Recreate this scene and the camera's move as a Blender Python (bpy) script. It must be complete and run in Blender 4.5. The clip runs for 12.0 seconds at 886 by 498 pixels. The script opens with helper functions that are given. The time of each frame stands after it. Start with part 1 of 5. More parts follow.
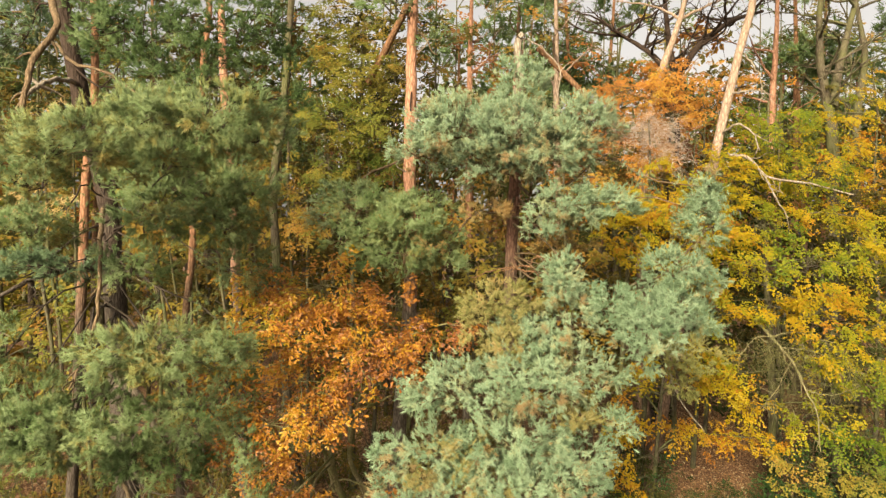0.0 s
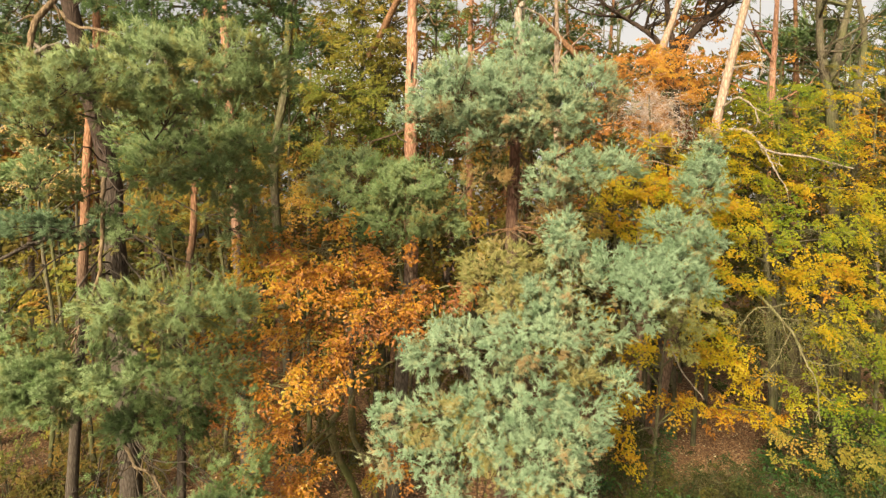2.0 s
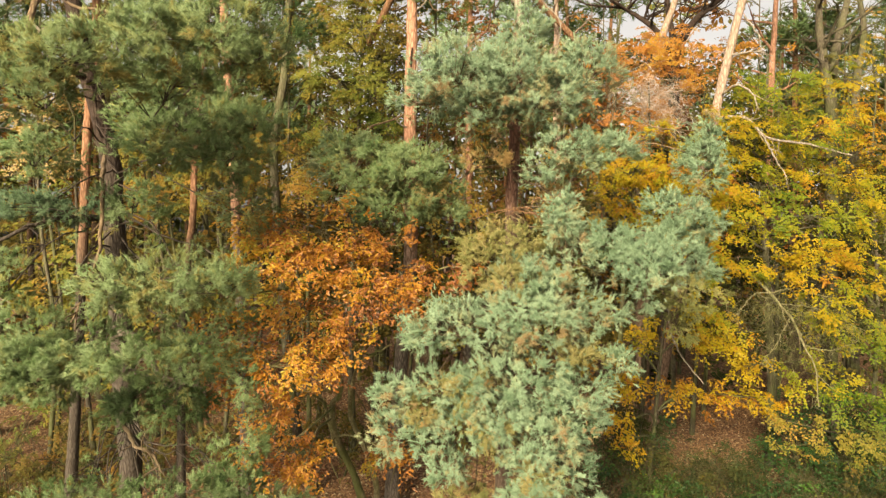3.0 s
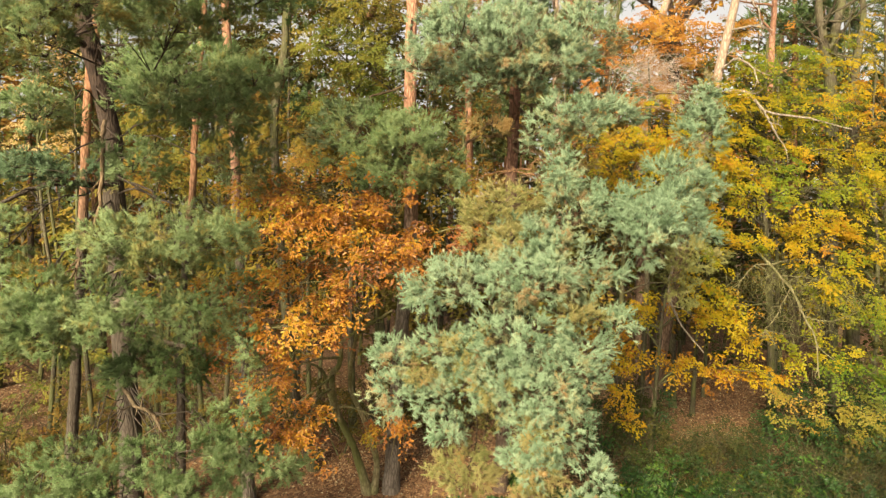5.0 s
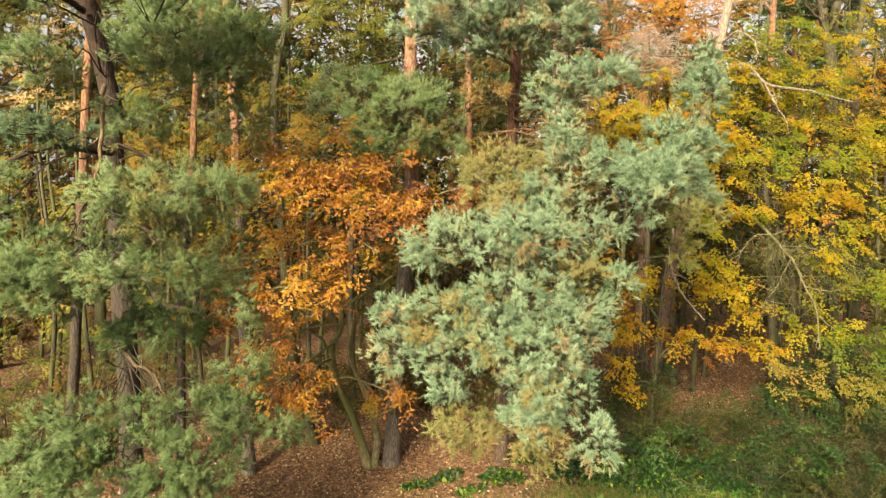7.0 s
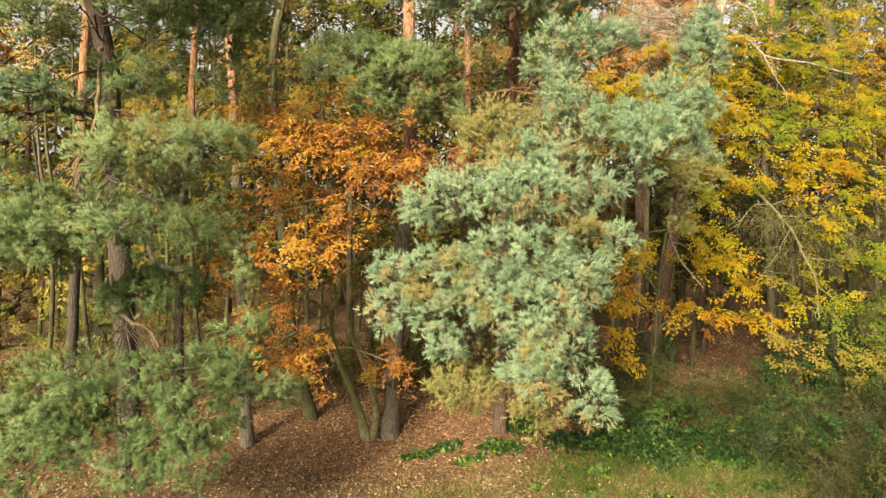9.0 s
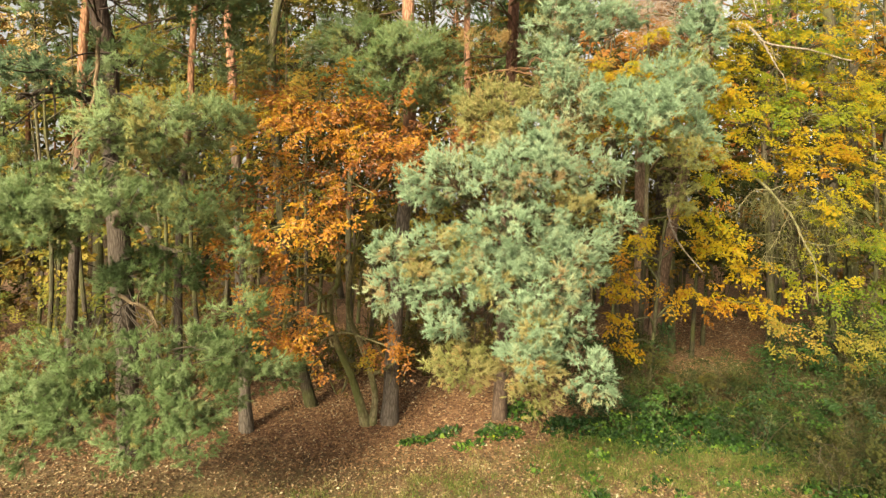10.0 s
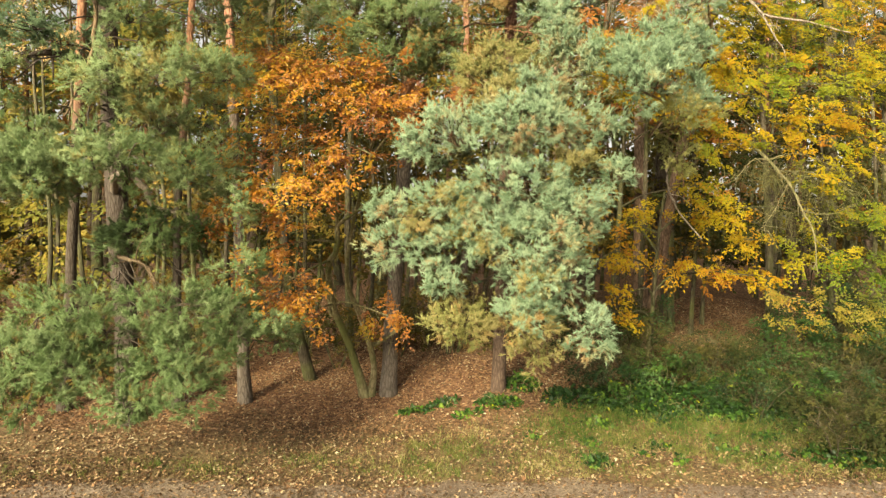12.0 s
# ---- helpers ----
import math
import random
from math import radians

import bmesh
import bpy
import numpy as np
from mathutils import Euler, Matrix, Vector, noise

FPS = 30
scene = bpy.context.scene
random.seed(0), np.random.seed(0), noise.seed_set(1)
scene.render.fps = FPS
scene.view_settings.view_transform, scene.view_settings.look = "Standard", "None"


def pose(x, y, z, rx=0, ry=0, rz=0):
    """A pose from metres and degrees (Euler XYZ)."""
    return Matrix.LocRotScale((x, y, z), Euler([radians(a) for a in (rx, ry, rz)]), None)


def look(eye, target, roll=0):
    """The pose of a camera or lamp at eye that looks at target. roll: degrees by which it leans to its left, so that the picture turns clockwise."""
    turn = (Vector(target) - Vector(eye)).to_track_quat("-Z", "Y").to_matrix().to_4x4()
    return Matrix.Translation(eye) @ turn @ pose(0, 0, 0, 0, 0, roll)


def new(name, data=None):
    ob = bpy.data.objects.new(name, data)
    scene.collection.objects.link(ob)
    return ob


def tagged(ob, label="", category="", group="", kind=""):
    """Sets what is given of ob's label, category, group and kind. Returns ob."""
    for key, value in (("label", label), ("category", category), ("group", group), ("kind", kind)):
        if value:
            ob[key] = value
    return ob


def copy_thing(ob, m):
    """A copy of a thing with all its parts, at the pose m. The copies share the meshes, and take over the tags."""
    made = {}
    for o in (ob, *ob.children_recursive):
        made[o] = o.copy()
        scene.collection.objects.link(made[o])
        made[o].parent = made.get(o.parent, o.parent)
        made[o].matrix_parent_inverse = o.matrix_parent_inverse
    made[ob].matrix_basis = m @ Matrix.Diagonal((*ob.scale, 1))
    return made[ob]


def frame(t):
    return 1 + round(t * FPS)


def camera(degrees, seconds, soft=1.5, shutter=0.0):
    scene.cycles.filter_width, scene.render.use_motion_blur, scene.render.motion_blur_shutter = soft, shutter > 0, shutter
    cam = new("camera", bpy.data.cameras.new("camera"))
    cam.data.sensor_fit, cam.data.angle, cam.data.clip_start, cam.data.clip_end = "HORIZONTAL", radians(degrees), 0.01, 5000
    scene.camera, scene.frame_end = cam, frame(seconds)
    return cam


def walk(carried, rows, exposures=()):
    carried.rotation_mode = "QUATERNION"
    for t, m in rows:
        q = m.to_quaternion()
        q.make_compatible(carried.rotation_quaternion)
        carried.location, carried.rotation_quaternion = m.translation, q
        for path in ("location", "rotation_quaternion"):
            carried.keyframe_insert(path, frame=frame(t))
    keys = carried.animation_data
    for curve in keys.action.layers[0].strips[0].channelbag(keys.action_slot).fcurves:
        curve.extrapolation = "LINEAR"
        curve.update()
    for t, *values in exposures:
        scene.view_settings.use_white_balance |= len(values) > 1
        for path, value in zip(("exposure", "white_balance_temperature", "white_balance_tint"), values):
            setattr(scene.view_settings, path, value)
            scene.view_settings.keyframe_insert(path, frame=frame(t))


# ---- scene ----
cam = camera(73.7, 12.0, soft=1.38)
METRES, EYE, TILT, LEAN, TURN = 4.0, 7.6, 0.0, 0.0, 0.0
ROWS = [
    (0.0, 0.0, 0.0, 0.0, 0.0, 0.0, -0.0),
    (0.5, -0.002, -0.0021, -0.0385, -0.01, -0.01, 0.01),
    (1.0, -0.0042, -0.0046, -0.0802, -0.02, -0.03, 0.0),
    (1.5, -0.0051, -0.007, -0.1192, -0.02, -0.03, -0.01),
    (2.0, -0.0059, -0.0086, -0.1615, -0.03, -0.04, -0.01),
    (2.5, -0.0061, -0.0096, -0.1999, -0.06, -0.06, -0.03),
    (3.0, -0.0056, -0.0114, -0.2416, -0.07, -0.08, -0.04),
    (5.0, -0.0056, -0.0113, -0.4103, -0.07, 0.04, -0.03),
    (5.5, -0.0066, -0.0104, -0.4508, -0.07, 0.04, -0.01),
    (6.0, -0.0069, -0.0097, -0.4938, -0.08, 0.03, -0.01),
    (6.5, -0.008, -0.0087, -0.5334, -0.09, 0.02, 0.0),
    (7.0, -0.0089, -0.0075, -0.5756, -0.09, -0.0, -0.0),
    (9.0, -0.0043, -0.0007, -0.7459, -0.14, 0.0, 0.0),
    (9.5, -0.0021, 0.0001, -0.7836, -0.15, -0.0, 0.0),
    (10.0, 0.0005, 0.0008, -0.8288, -0.14, 0.0, 0.01),
    (10.5, 0.002, 0.0012, -0.8697, -0.15, -0.0, 0.01),
    (11.0, 0.0041, 0.0016, -0.914, -0.16, -0.0, 0.01),
    (11.5, 0.0046, 0.0024, -0.9547, -0.17, -0.02, 0.01),
    (12.0, 0.0043, 0.0025, -0.999, -0.18, -0.04, 0.0),
]
walk(cam, [(t, pose(0, 0, EYE, TILT, LEAN, TURN) @ pose(METRES * x, METRES * y, METRES * z, 90 + pitch, roll, yaw)) for t, x, y, z, yaw, pitch, roll in ROWS],
     exposures=((0.0, 0.96, 9000, 5), (12.0, 1.18, 9000, 1)))

# ---- world and light: a low, veiled autumn sun behind the camera, bright hazy sky ----
SUN_UP, SUN_ROUND = radians(25), radians(203)
world = bpy.data.worlds.new("sky")
scene.world = world
world.use_nodes = True
wn = world.node_tree.nodes
sky = wn.new("ShaderNodeTexSky")
sky.sky_type, sky.sun_disc = "NISHITA", False
sky.sun_elevation, sky.sun_rotation = SUN_UP, SUN_ROUND
sky.air_density, sky.dust_density, sky.ozone_density = 1.0, 7.0, 1.0
veil = wn.new("ShaderNodeHueSaturation")
veil.inputs["Saturation"].default_value = 0.25
world.node_tree.links.new(sky.outputs[0], veil.inputs["Color"])
haze = wn.new("ShaderNodeMix")
haze.data_type, haze.blend_type = "RGBA", "MULTIPLY"
haze.inputs[0].default_value, haze.inputs[7].default_value = 1.0, (1.02, 1.04, 1.2, 1)
world.node_tree.links.new(veil.outputs[0], haze.inputs[6])
world.node_tree.links.new(haze.outputs[2], wn["Background"].inputs[0])
wn["Background"].inputs[1].default_value = 0.128
sun = new("sun", bpy.data.lights.new("sun", "SUN"))
sun.data.energy, sun.data.angle, sun.data.color = 4.8, radians(12), (1.0, 0.93, 0.82)
to_sun = Vector((math.sin(SUN_ROUND) * math.cos(SUN_UP), math.cos(SUN_ROUND) * math.cos(SUN_UP), math.sin(SUN_UP)))
sun.matrix_world = look(to_sun * 60, (0, 0, 0))


# ---- materials ----
class Mat:
    """A small wrapper to write node trees briefly."""

    def __init__(self, name):
        self.m = bpy.data.materials.new(name)
        self.m.use_nodes = True
        self.t = self.m.node_tree
        self.p = self.t.nodes["Principled BSDF"]
        self.out = self.t.nodes["Material Output"]

    def node(self, kind, **sets):
        n = self.t.nodes.new("ShaderNode" + kind)
        for key, value in sets.items():
            if key[0] == "i" and key[1:].isdigit():
                slot = n.inputs[int(key[1:])]
                if isinstance(value, bpy.types.NodeSocket):
                    self.t.links.new(value, slot)
                else:
                    slot.default_value = value
            elif key == "feature":
                n.feature = value
            elif key == "operation":
                n.operation = value
            elif key == "data_type":
                n.data_type = value
            elif key == "blend_type":
                n.blend_type = value
            else:
                n.attribute_name = value
        return n

    def link(self, a, b):
        self.t.links.new(a, b)

    def coords(self, scale=(1, 1, 1)):
        geo = self.node("NewGeometry")
        mp = self.node("Mapping", i0=geo.outputs["Position"])
        mp.inputs[3].default_value = scale
        return mp.outputs[0]

    def noise(self, scale, detail=4.0, vec=None):
        n = self.node("TexNoise")
        n.inputs["Scale"].default_value, n.inputs["Detail"].default_value = scale, detail
        self.link(vec if vec else self.coords(), n.inputs["Vector"])
        return n.outputs[0]

    def ramp(self, fac, *stops):
        r = self.node("ValToRGB")
        els = r.color_ramp.elements
        while len(els) < len(stops):
            els.new(0.5)
        for e, (at, col) in zip(els, stops):
            e.position, e.color = at, (*col, 1)
        self.link(fac, r.inputs[0])
        return r.outputs[0]

    def mix(self, fac, a, b, how="MIX"):
        n = self.node("Mix", data_type="RGBA", blend_type=how)
        for slot, v in ((n.inputs[0], fac), (n.inputs[6], a), (n.inputs[7], b)):
            if isinstance(v, bpy.types.NodeSocket):
                self.link(v, slot)
            elif isinstance(v, tuple):
                slot.default_value = (*v, 1)
            else:
                slot.default_value = v
        return n.outputs[2]

    def math(self, how, a, b=0.0):
        n = self.node("Math", operation=how)
        for slot, v in ((n.inputs[0], a), (n.inputs[1], b)):
            if isinstance(v, bpy.types.NodeSocket):
                self.link(v, slot)
            else:
                slot.default_value = v
        return n.outputs[0]

    def bump(self, height, strength, distance):
        b = self.node("Bump")
        b.inputs["Strength"].default_value, b.inputs["Distance"].default_value = strength, distance
        self.link(height, b.inputs["Height"])
        self.link(b.outputs[0], self.p.inputs["Normal"])

    def done(self, colour, rough=0.85, spec=0.25):
        if isinstance(colour, bpy.types.NodeSocket):
            self.link(colour, self.p.inputs["Base Color"])
        else:
            self.p.inputs["Base Color"].default_value = (*colour, 1)
        self.p.inputs["Roughness"].default_value = rough
        self.p.inputs["Specular IOR Level"].default_value = spec
        return self.m


def leafy(name, stops, through_light=0.35, rough=0.55, gloss=0.15):
    """Leaf or needle: the colour follows each shoot's age value, also used as plain tone; some light passes through."""
    k = Mat(name)
    age = k.node("Attribute", attribute_name="age").outputs["Fac"]
    patch = k.noise(1.3, 2.0)
    fac = k.math("ADD", age, k.math("MULTIPLY", k.math("SUBTRACT", patch, 0.5), 0.5))
    col = k.ramp(fac, *stops)
    k.done(col, rough, gloss)
    tr = k.node("BsdfTranslucent")
    k.link(col, tr.inputs[0])
    mx = k.node("MixShader")
    mx.inputs[0].default_value = through_light
    k.link(k.p.outputs[0], mx.inputs[1])
    k.link(tr.outputs[0], mx.inputs[2])
    k.link(mx.outputs[0], k.out.inputs[0])
    return k.m


def bark(name, low, high, turn_at, moss=0.0):
    """Furrowed bark, grey-brown plates below, thin and pale or orange above turn_at."""
    k = Mat(name)
    stretched = k.coords((1, 1, 0.28))
    plates = k.node("TexVoronoi", feature="DISTANCE_TO_EDGE")
    plates.inputs["Scale"].default_value = 15.0
    k.link(stretched, plates.inputs["Vector"])
    fine = k.noise(38.0, 5.0, stretched)
    wide = k.noise(1.7, 3.0)
    z = k.node("SeparateXYZ", i0=k.node("NewGeometry").outputs["Position"]).outputs[2]
    step = k.math("DIVIDE", k.math("SUBTRACT", k.math("ADD", z, k.math("MULTIPLY", wide, 3.0)), turn_at), 2.5)
    up = k.node("Clamp", i0=step).outputs[0]
    col = k.mix(up, low, high)
    crack = k.ramp(plates.outputs[0], (0.0, (0.45, 0.4, 0.36)), (0.22, (1, 1, 1)))
    col = k.mix(0.8, col, crack, "MULTIPLY")
    col = k.mix(0.75, col, k.ramp(fine, (0.25, (0.55, 0.52, 0.5)), (0.75, (1.35, 1.3, 1.25))), "MULTIPLY")
    if moss:
        col = k.mix(k.math("MULTIPLY", k.ramp(wide, (0.4, (0, 0, 0)), (0.62, (1, 1, 1))), moss), col, (0.07, 0.08, 0.024))
    k.bump(k.math("ADD", plates.outputs[0], k.math("MULTIPLY", fine, 0.4)), 0.9, 0.03)
    return k.done(col, 0.9)


# Light grey foot colour includes the sunlight that falls on it.
PINE_BARK = bark("pine_bark", (0.115, 0.1, 0.084), (0.35, 0.19, 0.128), 7.6)
# Lower colour dark with the shade of foliage in front put in.
ORANGE_BARK = bark("orange_pine_bark", (0.06, 0.05, 0.04), (0.25, 0.132, 0.078), 7.2)
# Darker copy of pine bark: inner shade of the wood in its colour.
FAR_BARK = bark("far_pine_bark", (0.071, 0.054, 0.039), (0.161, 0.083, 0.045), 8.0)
PALE_BARK = bark("pale_pine_bark", (0.11, 0.075, 0.054), (0.30, 0.228, 0.18), 6.8)
RED_BARK = bark("reddish_pine_bark", (0.10, 0.072, 0.055), (0.19, 0.10, 0.073), 8.0)
# Dark bark, with the boughs' shade put in above and a paler foot.
DARK_BARK = bark("dark_pine_bark", (0.06, 0.05, 0.041), (0.042, 0.028, 0.021), 8.0)
# Darkest low down: shade among the stems is put into the bark.
GREY_BARK = bark("grey_bark", (0.05, 0.043, 0.03), (0.095, 0.083, 0.058), 5.0, 0.6)
MOSS_BARK = bark("mossy_bark", (0.20, 0.18, 0.105), (0.215, 0.195, 0.105), 5.0, 0.9)
TWIG = bark("twig_bark", (0.11, 0.083, 0.052), (0.15, 0.108, 0.066), 6.0)
DEAD_WOOD = bark("dead_wood", (0.190, 0.166, 0.132), (0.246, 0.216, 0.178), 5.0)
MOSS_WOOD = bark("mossy_dead_wood", (0.189, 0.175, 0.098), (0.21, 0.196, 0.112), 5.0, 0.5)
RED_WOOD = bark("red_limb_bark", (0.156, 0.084, 0.048), (0.182, 0.101, 0.056), 5.0)

NEEDLE_BLUE = leafy("blue_green_needles", ((0.0, (0.052, 0.096, 0.040)), (0.35, (0.136, 0.207, 0.122)), (0.7, (0.228, 0.315, 0.200)), (0.9, (0.25, 0.245, 0.125)), (1.0, (0.245, 0.178, 0.092))), 0.32)
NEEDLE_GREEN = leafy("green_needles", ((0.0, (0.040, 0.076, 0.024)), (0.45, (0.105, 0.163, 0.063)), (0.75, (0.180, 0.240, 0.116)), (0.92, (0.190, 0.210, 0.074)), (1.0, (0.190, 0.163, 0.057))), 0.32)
NEEDLE_DARK = leafy("dark_green_needles", ((0.0, (0.043, 0.081, 0.041)), (0.5, (0.095, 0.152, 0.081)), (0.85, (0.165, 0.218, 0.125)), (1.0, (0.24, 0.20, 0.085))), 0.32)
NEEDLE_OLIVE = leafy("yellowing_needles", ((0.0, (0.101, 0.116, 0.039)), (0.4, (0.184, 0.186, 0.067)), (0.75, (0.256, 0.221, 0.095)), (1.0, (0.286, 0.186, 0.078))), 0.32)
LEAF_ORANGE = leafy("orange_oak_leaves", ((0.0, (0.10, 0.034, 0.012)), (0.3, (0.225, 0.08, 0.016)), (0.6, (0.32, 0.138, 0.016)), (0.85, (0.34, 0.20, 0.018)), (1.0, (0.25, 0.21, 0.021))), 0.32, 0.42, 0.4)
LEAF_YELLOW = leafy("yellow_beech_leaves", ((0.0, (0.05, 0.095, 0.010)), (0.3, (0.125, 0.142, 0.012)), (0.6, (0.255, 0.188, 0.012)), (0.85, (0.270, 0.145, 0.012)), (1.0, (0.21, 0.082, 0.012))), 0.32)
LEAF_RUST = leafy("rusty_beech_leaves", ((0.0, (0.15, 0.06, 0.022)), (0.5, (0.30, 0.125, 0.028)), (0.8, (0.35, 0.195, 0.032)), (1.0, (0.36, 0.25, 0.042))), 0.32)
LEAF_OLIVE = leafy("olive_leaves", ((0.0, (0.049, 0.084, 0.014)), (0.4, (0.12, 0.125, 0.022)), (0.7, (0.20, 0.152, 0.028)), (1.0, (0.25, 0.135, 0.03))), 0.32)
LEAF_PALE = leafy("pale_buff_leaves", ((0.0, (0.22, 0.13, 0.05)), (0.5, (0.36, 0.23, 0.09)), (1.0, (0.44, 0.34, 0.17))), 0.32)
# Leaf colours lowered to hold the shade inside the wood.
LEAF_SHADED = leafy("shade_toned_leaves", ((0.0, (0.017, 0.023, 0.008)), (0.4, (0.040, 0.043, 0.013)), (0.7, (0.086, 0.067, 0.018)), (1.0, (0.133, 0.073, 0.018))), 0.3, 0.6, 0.04)
LEAF_GREEN = leafy("bramble_leaves", ((0.0, (0.009, 0.026, 0.007)), (0.45, (0.021, 0.054, 0.012)), (0.75, (0.052, 0.112, 0.02)), (0.9, (0.115, 0.185, 0.028)), (1.0, (0.30, 0.32, 0.03))), 0.3, 0.45)
GRASS = leafy("grass", ((0.0, (0.035, 0.082, 0.018)), (0.4, (0.085, 0.125, 0.028)), (0.75, (0.18, 0.165, 0.058)), (1.0, (0.27, 0.225, 0.105))), 0.3)
LITTER = leafy("fallen_leaves", ((0.0, (0.062, 0.043, 0.026)), (0.35, (0.165, 0.088, 0.046)), (0.7, (0.252, 0.150, 0.08)), (0.92, (0.310, 0.222, 0.130)), (1.0, (0.370, 0.330, 0.220))), 0.15, 0.7)
BRUSH = leafy("dry_twigs", ((0.0, (0.22, 0.17, 0.135)), (0.6, (0.36, 0.295, 0.25)), (1.0, (0.45, 0.39, 0.345))), 0.1, 0.8)
LICHEN = leafy("lichen_twigs", ((0.0, (0.06, 0.06, 0.022)), (0.6, (0.12, 0.115, 0.045)), (1.0, (0.19, 0.18, 0.09))), 0.1, 0.8)


def soil():
    """Forest floor: reddish leaf mould in the wood, grassy verge in front of it."""
    k = Mat("forest_floor")
    xyz = k.node("SeparateXYZ", i0=k.node("NewGeometry").outputs["Position"])
    fine, mid, wide = k.noise(30.0, 6.0), k.noise(4.0, 4.0), k.noise(0.6, 3.0)
    mould = k.ramp(fine, (0.25, (0.04, 0.02, 0.011)), (0.55, (0.115, 0.058, 0.03)), (0.8, (0.21, 0.115, 0.058)))
    verge = k.ramp(k.math("ADD", k.math("MULTIPLY", fine, 0.6), k.math("MULTIPLY", mid, 0.4)), (0.3, (0.037, 0.03, 0.013)), (0.5, (0.092, 0.07, 0.032)), (0.72, (0.19, 0.145, 0.072)))
    cells = k.node("TexVoronoi")
    cells.inputs["Scale"].default_value = 17.0
    k.link(k.coords(), cells.inputs["Vector"])
    flake = k.node("SeparateColor", i0=cells.outputs["Color"]).outputs[0]
    litter = k.ramp(flake, (0.0, (0.035, 0.018, 0.010)), (0.3, (0.09, 0.045, 0.026)), (0.7, (0.165, 0.088, 0.05)), (0.93, (0.25, 0.15, 0.085)), (1.0, (0.36, 0.26, 0.16)))
    mould = k.mix(0.7, mould, litter)
    verge = k.mix(0.45, verge, k.mix(0.5, litter, (0.14, 0.122, 0.056)))
    edge = k.math("ADD", xyz.outputs[1], k.math("MULTIPLY", k.math("SUBTRACT", mid, 0.5), 3.0))
    edge = k.math("ADD", edge, k.math("MULTIPLY", k.math("SUBTRACT", wide, 0.5), 3.0))
    inside = k.node("Clamp", i0=k.math("DIVIDE", k.math("SUBTRACT", edge, 11.8), 1.6)).outputs[0]
    k.bump(k.math("ADD", fine, mid), 0.7, 0.05)
    return k.done(k.mix(inside, verge, mould), 0.95)


def gravel():
    k = Mat("track_gravel")
    stones = k.node("TexVoronoi")
    stones.inputs["Scale"].default_value = 42.0
    k.link(k.coords(), stones.inputs["Vector"])
    grit, wide = k.noise(90.0, 4.0), k.noise(1.1, 3.0)
    col = k.mix(0.5, k.ramp(wide, (0.3, (0.119, 0.0875, 0.063)), (0.7, (0.189, 0.147, 0.108))), k.node("SeparateColor", i0=stones.outputs["Color"]).outputs[0], "SOFT_LIGHT")
    col = k.mix(0.5, col, k.ramp(grit, (0.3, (0.6, 0.6, 0.6)), (0.7, (1.2, 1.2, 1.2))), "MULTIPLY")
    k.bump(stones.outputs["Distance"], 0.8, 0.02)
    return k.done(col, 0.95)


DARK_TWIGS = leafy("dark_twigs", ((0.0, (0.03, 0.028, 0.014)), (0.6, (0.07, 0.06, 0.028)), (1.0, (0.12, 0.10, 0.05))), 0.1, 0.8)
SOIL, GRAVEL = soil(), gravel()


# ---- shapes: tubes, shoots and leaves in bulk ----
RND = np.random.default_rng(11)


def ground_z(x, y):
    """Height of the ground: a track in front, a gentle bank up into the wood, nearly level behind."""
    x, y = np.asarray(x, float), np.asarray(y, float)
    z = np.interp(y, [-30, 4, 10.2, 12.2, 14.2, 16.5, 20, 30, 45, 80, 200], [-0.6, -0.6, -0.56, -0.28, 0.05, 0.55, 1.0, 1.9, 2.5, 3.0, 3.0])
    z = z + 0.24 * np.exp(-(((x - 1.6) / 2.0) ** 2) - ((y - 14.6) / 1.6) ** 2)
    rise = np.clip((y - 10.8) / 3, 0, 1)
    z = z + rise * (0.07 * np.sin(0.9 * x + 0.5 * y) + 0.06 * np.sin(1.7 * y - 0.6 * x) + 0.022 * np.clip(x, -6, 10))
    return z + 0.015 * np.sin(3.1 * x + 1.3 * y) * np.clip((y - 10.3) / 2, 0, 1)


def link_mesh(name, verts, tris, material, parent=None, ages=None, smooth=False, corners=3, normals=None):
    """One mesh object from arrays; ages is one number a vertex."""
    me = bpy.data.meshes.new(name)
    nv, nf = len(verts), len(tris)
    me.vertices.add(nv)
    me.vertices.foreach_set("co", np.ascontiguousarray(verts, np.float32).ravel())
    me.loops.add(nf * corners)
    me.loops.foreach_set("vertex_index", np.ascontiguousarray(tris, np.int32).ravel())
    me.polygons.add(nf)
    me.polygons.foreach_set("loop_start", np.arange(0, nf * corners, corners, dtype=np.int32))
    me.polygons.foreach_set("use_smooth", np.full(nf, smooth or normals is not None))
    if ages is not None:
        me.attributes.new("age", "FLOAT", "POINT").data.foreach_set("value", np.ascontiguousarray(ages, np.float32))
    me.update(calc_edges=True)
    if normals is not None:
        me.normals_split_custom_set_from_vertices(normals)
    me.materials.append(material)
    ob = new(name, me)
    ob.parent = parent
    return ob


def thing(name, label, category, group="", kind="", at=(0, 0, 0)):
    return tagged(new(name), label, category, group, kind)


def smooth_path(points, count):
    """Catmull-Rom through the points."""
    p = np.asarray(points, float)
    p = np.vstack([2 * p[0] - p[1], p, 2 * p[-1] - p[-2]])
    u = np.linspace(0, len(p) - 3 - 1e-6, count)
    i = u.astype(int)
    f = (u - i)[:, None]
    a, b, c, d = p[i], p[i + 1], p[i + 2], p[i + 3]
    return 0.5 * (2 * b + (c - a) * f + (2 * a - 5 * b + 4 * c - d) * f**2 + (3 * b - a - 3 * c + d) * f**3)


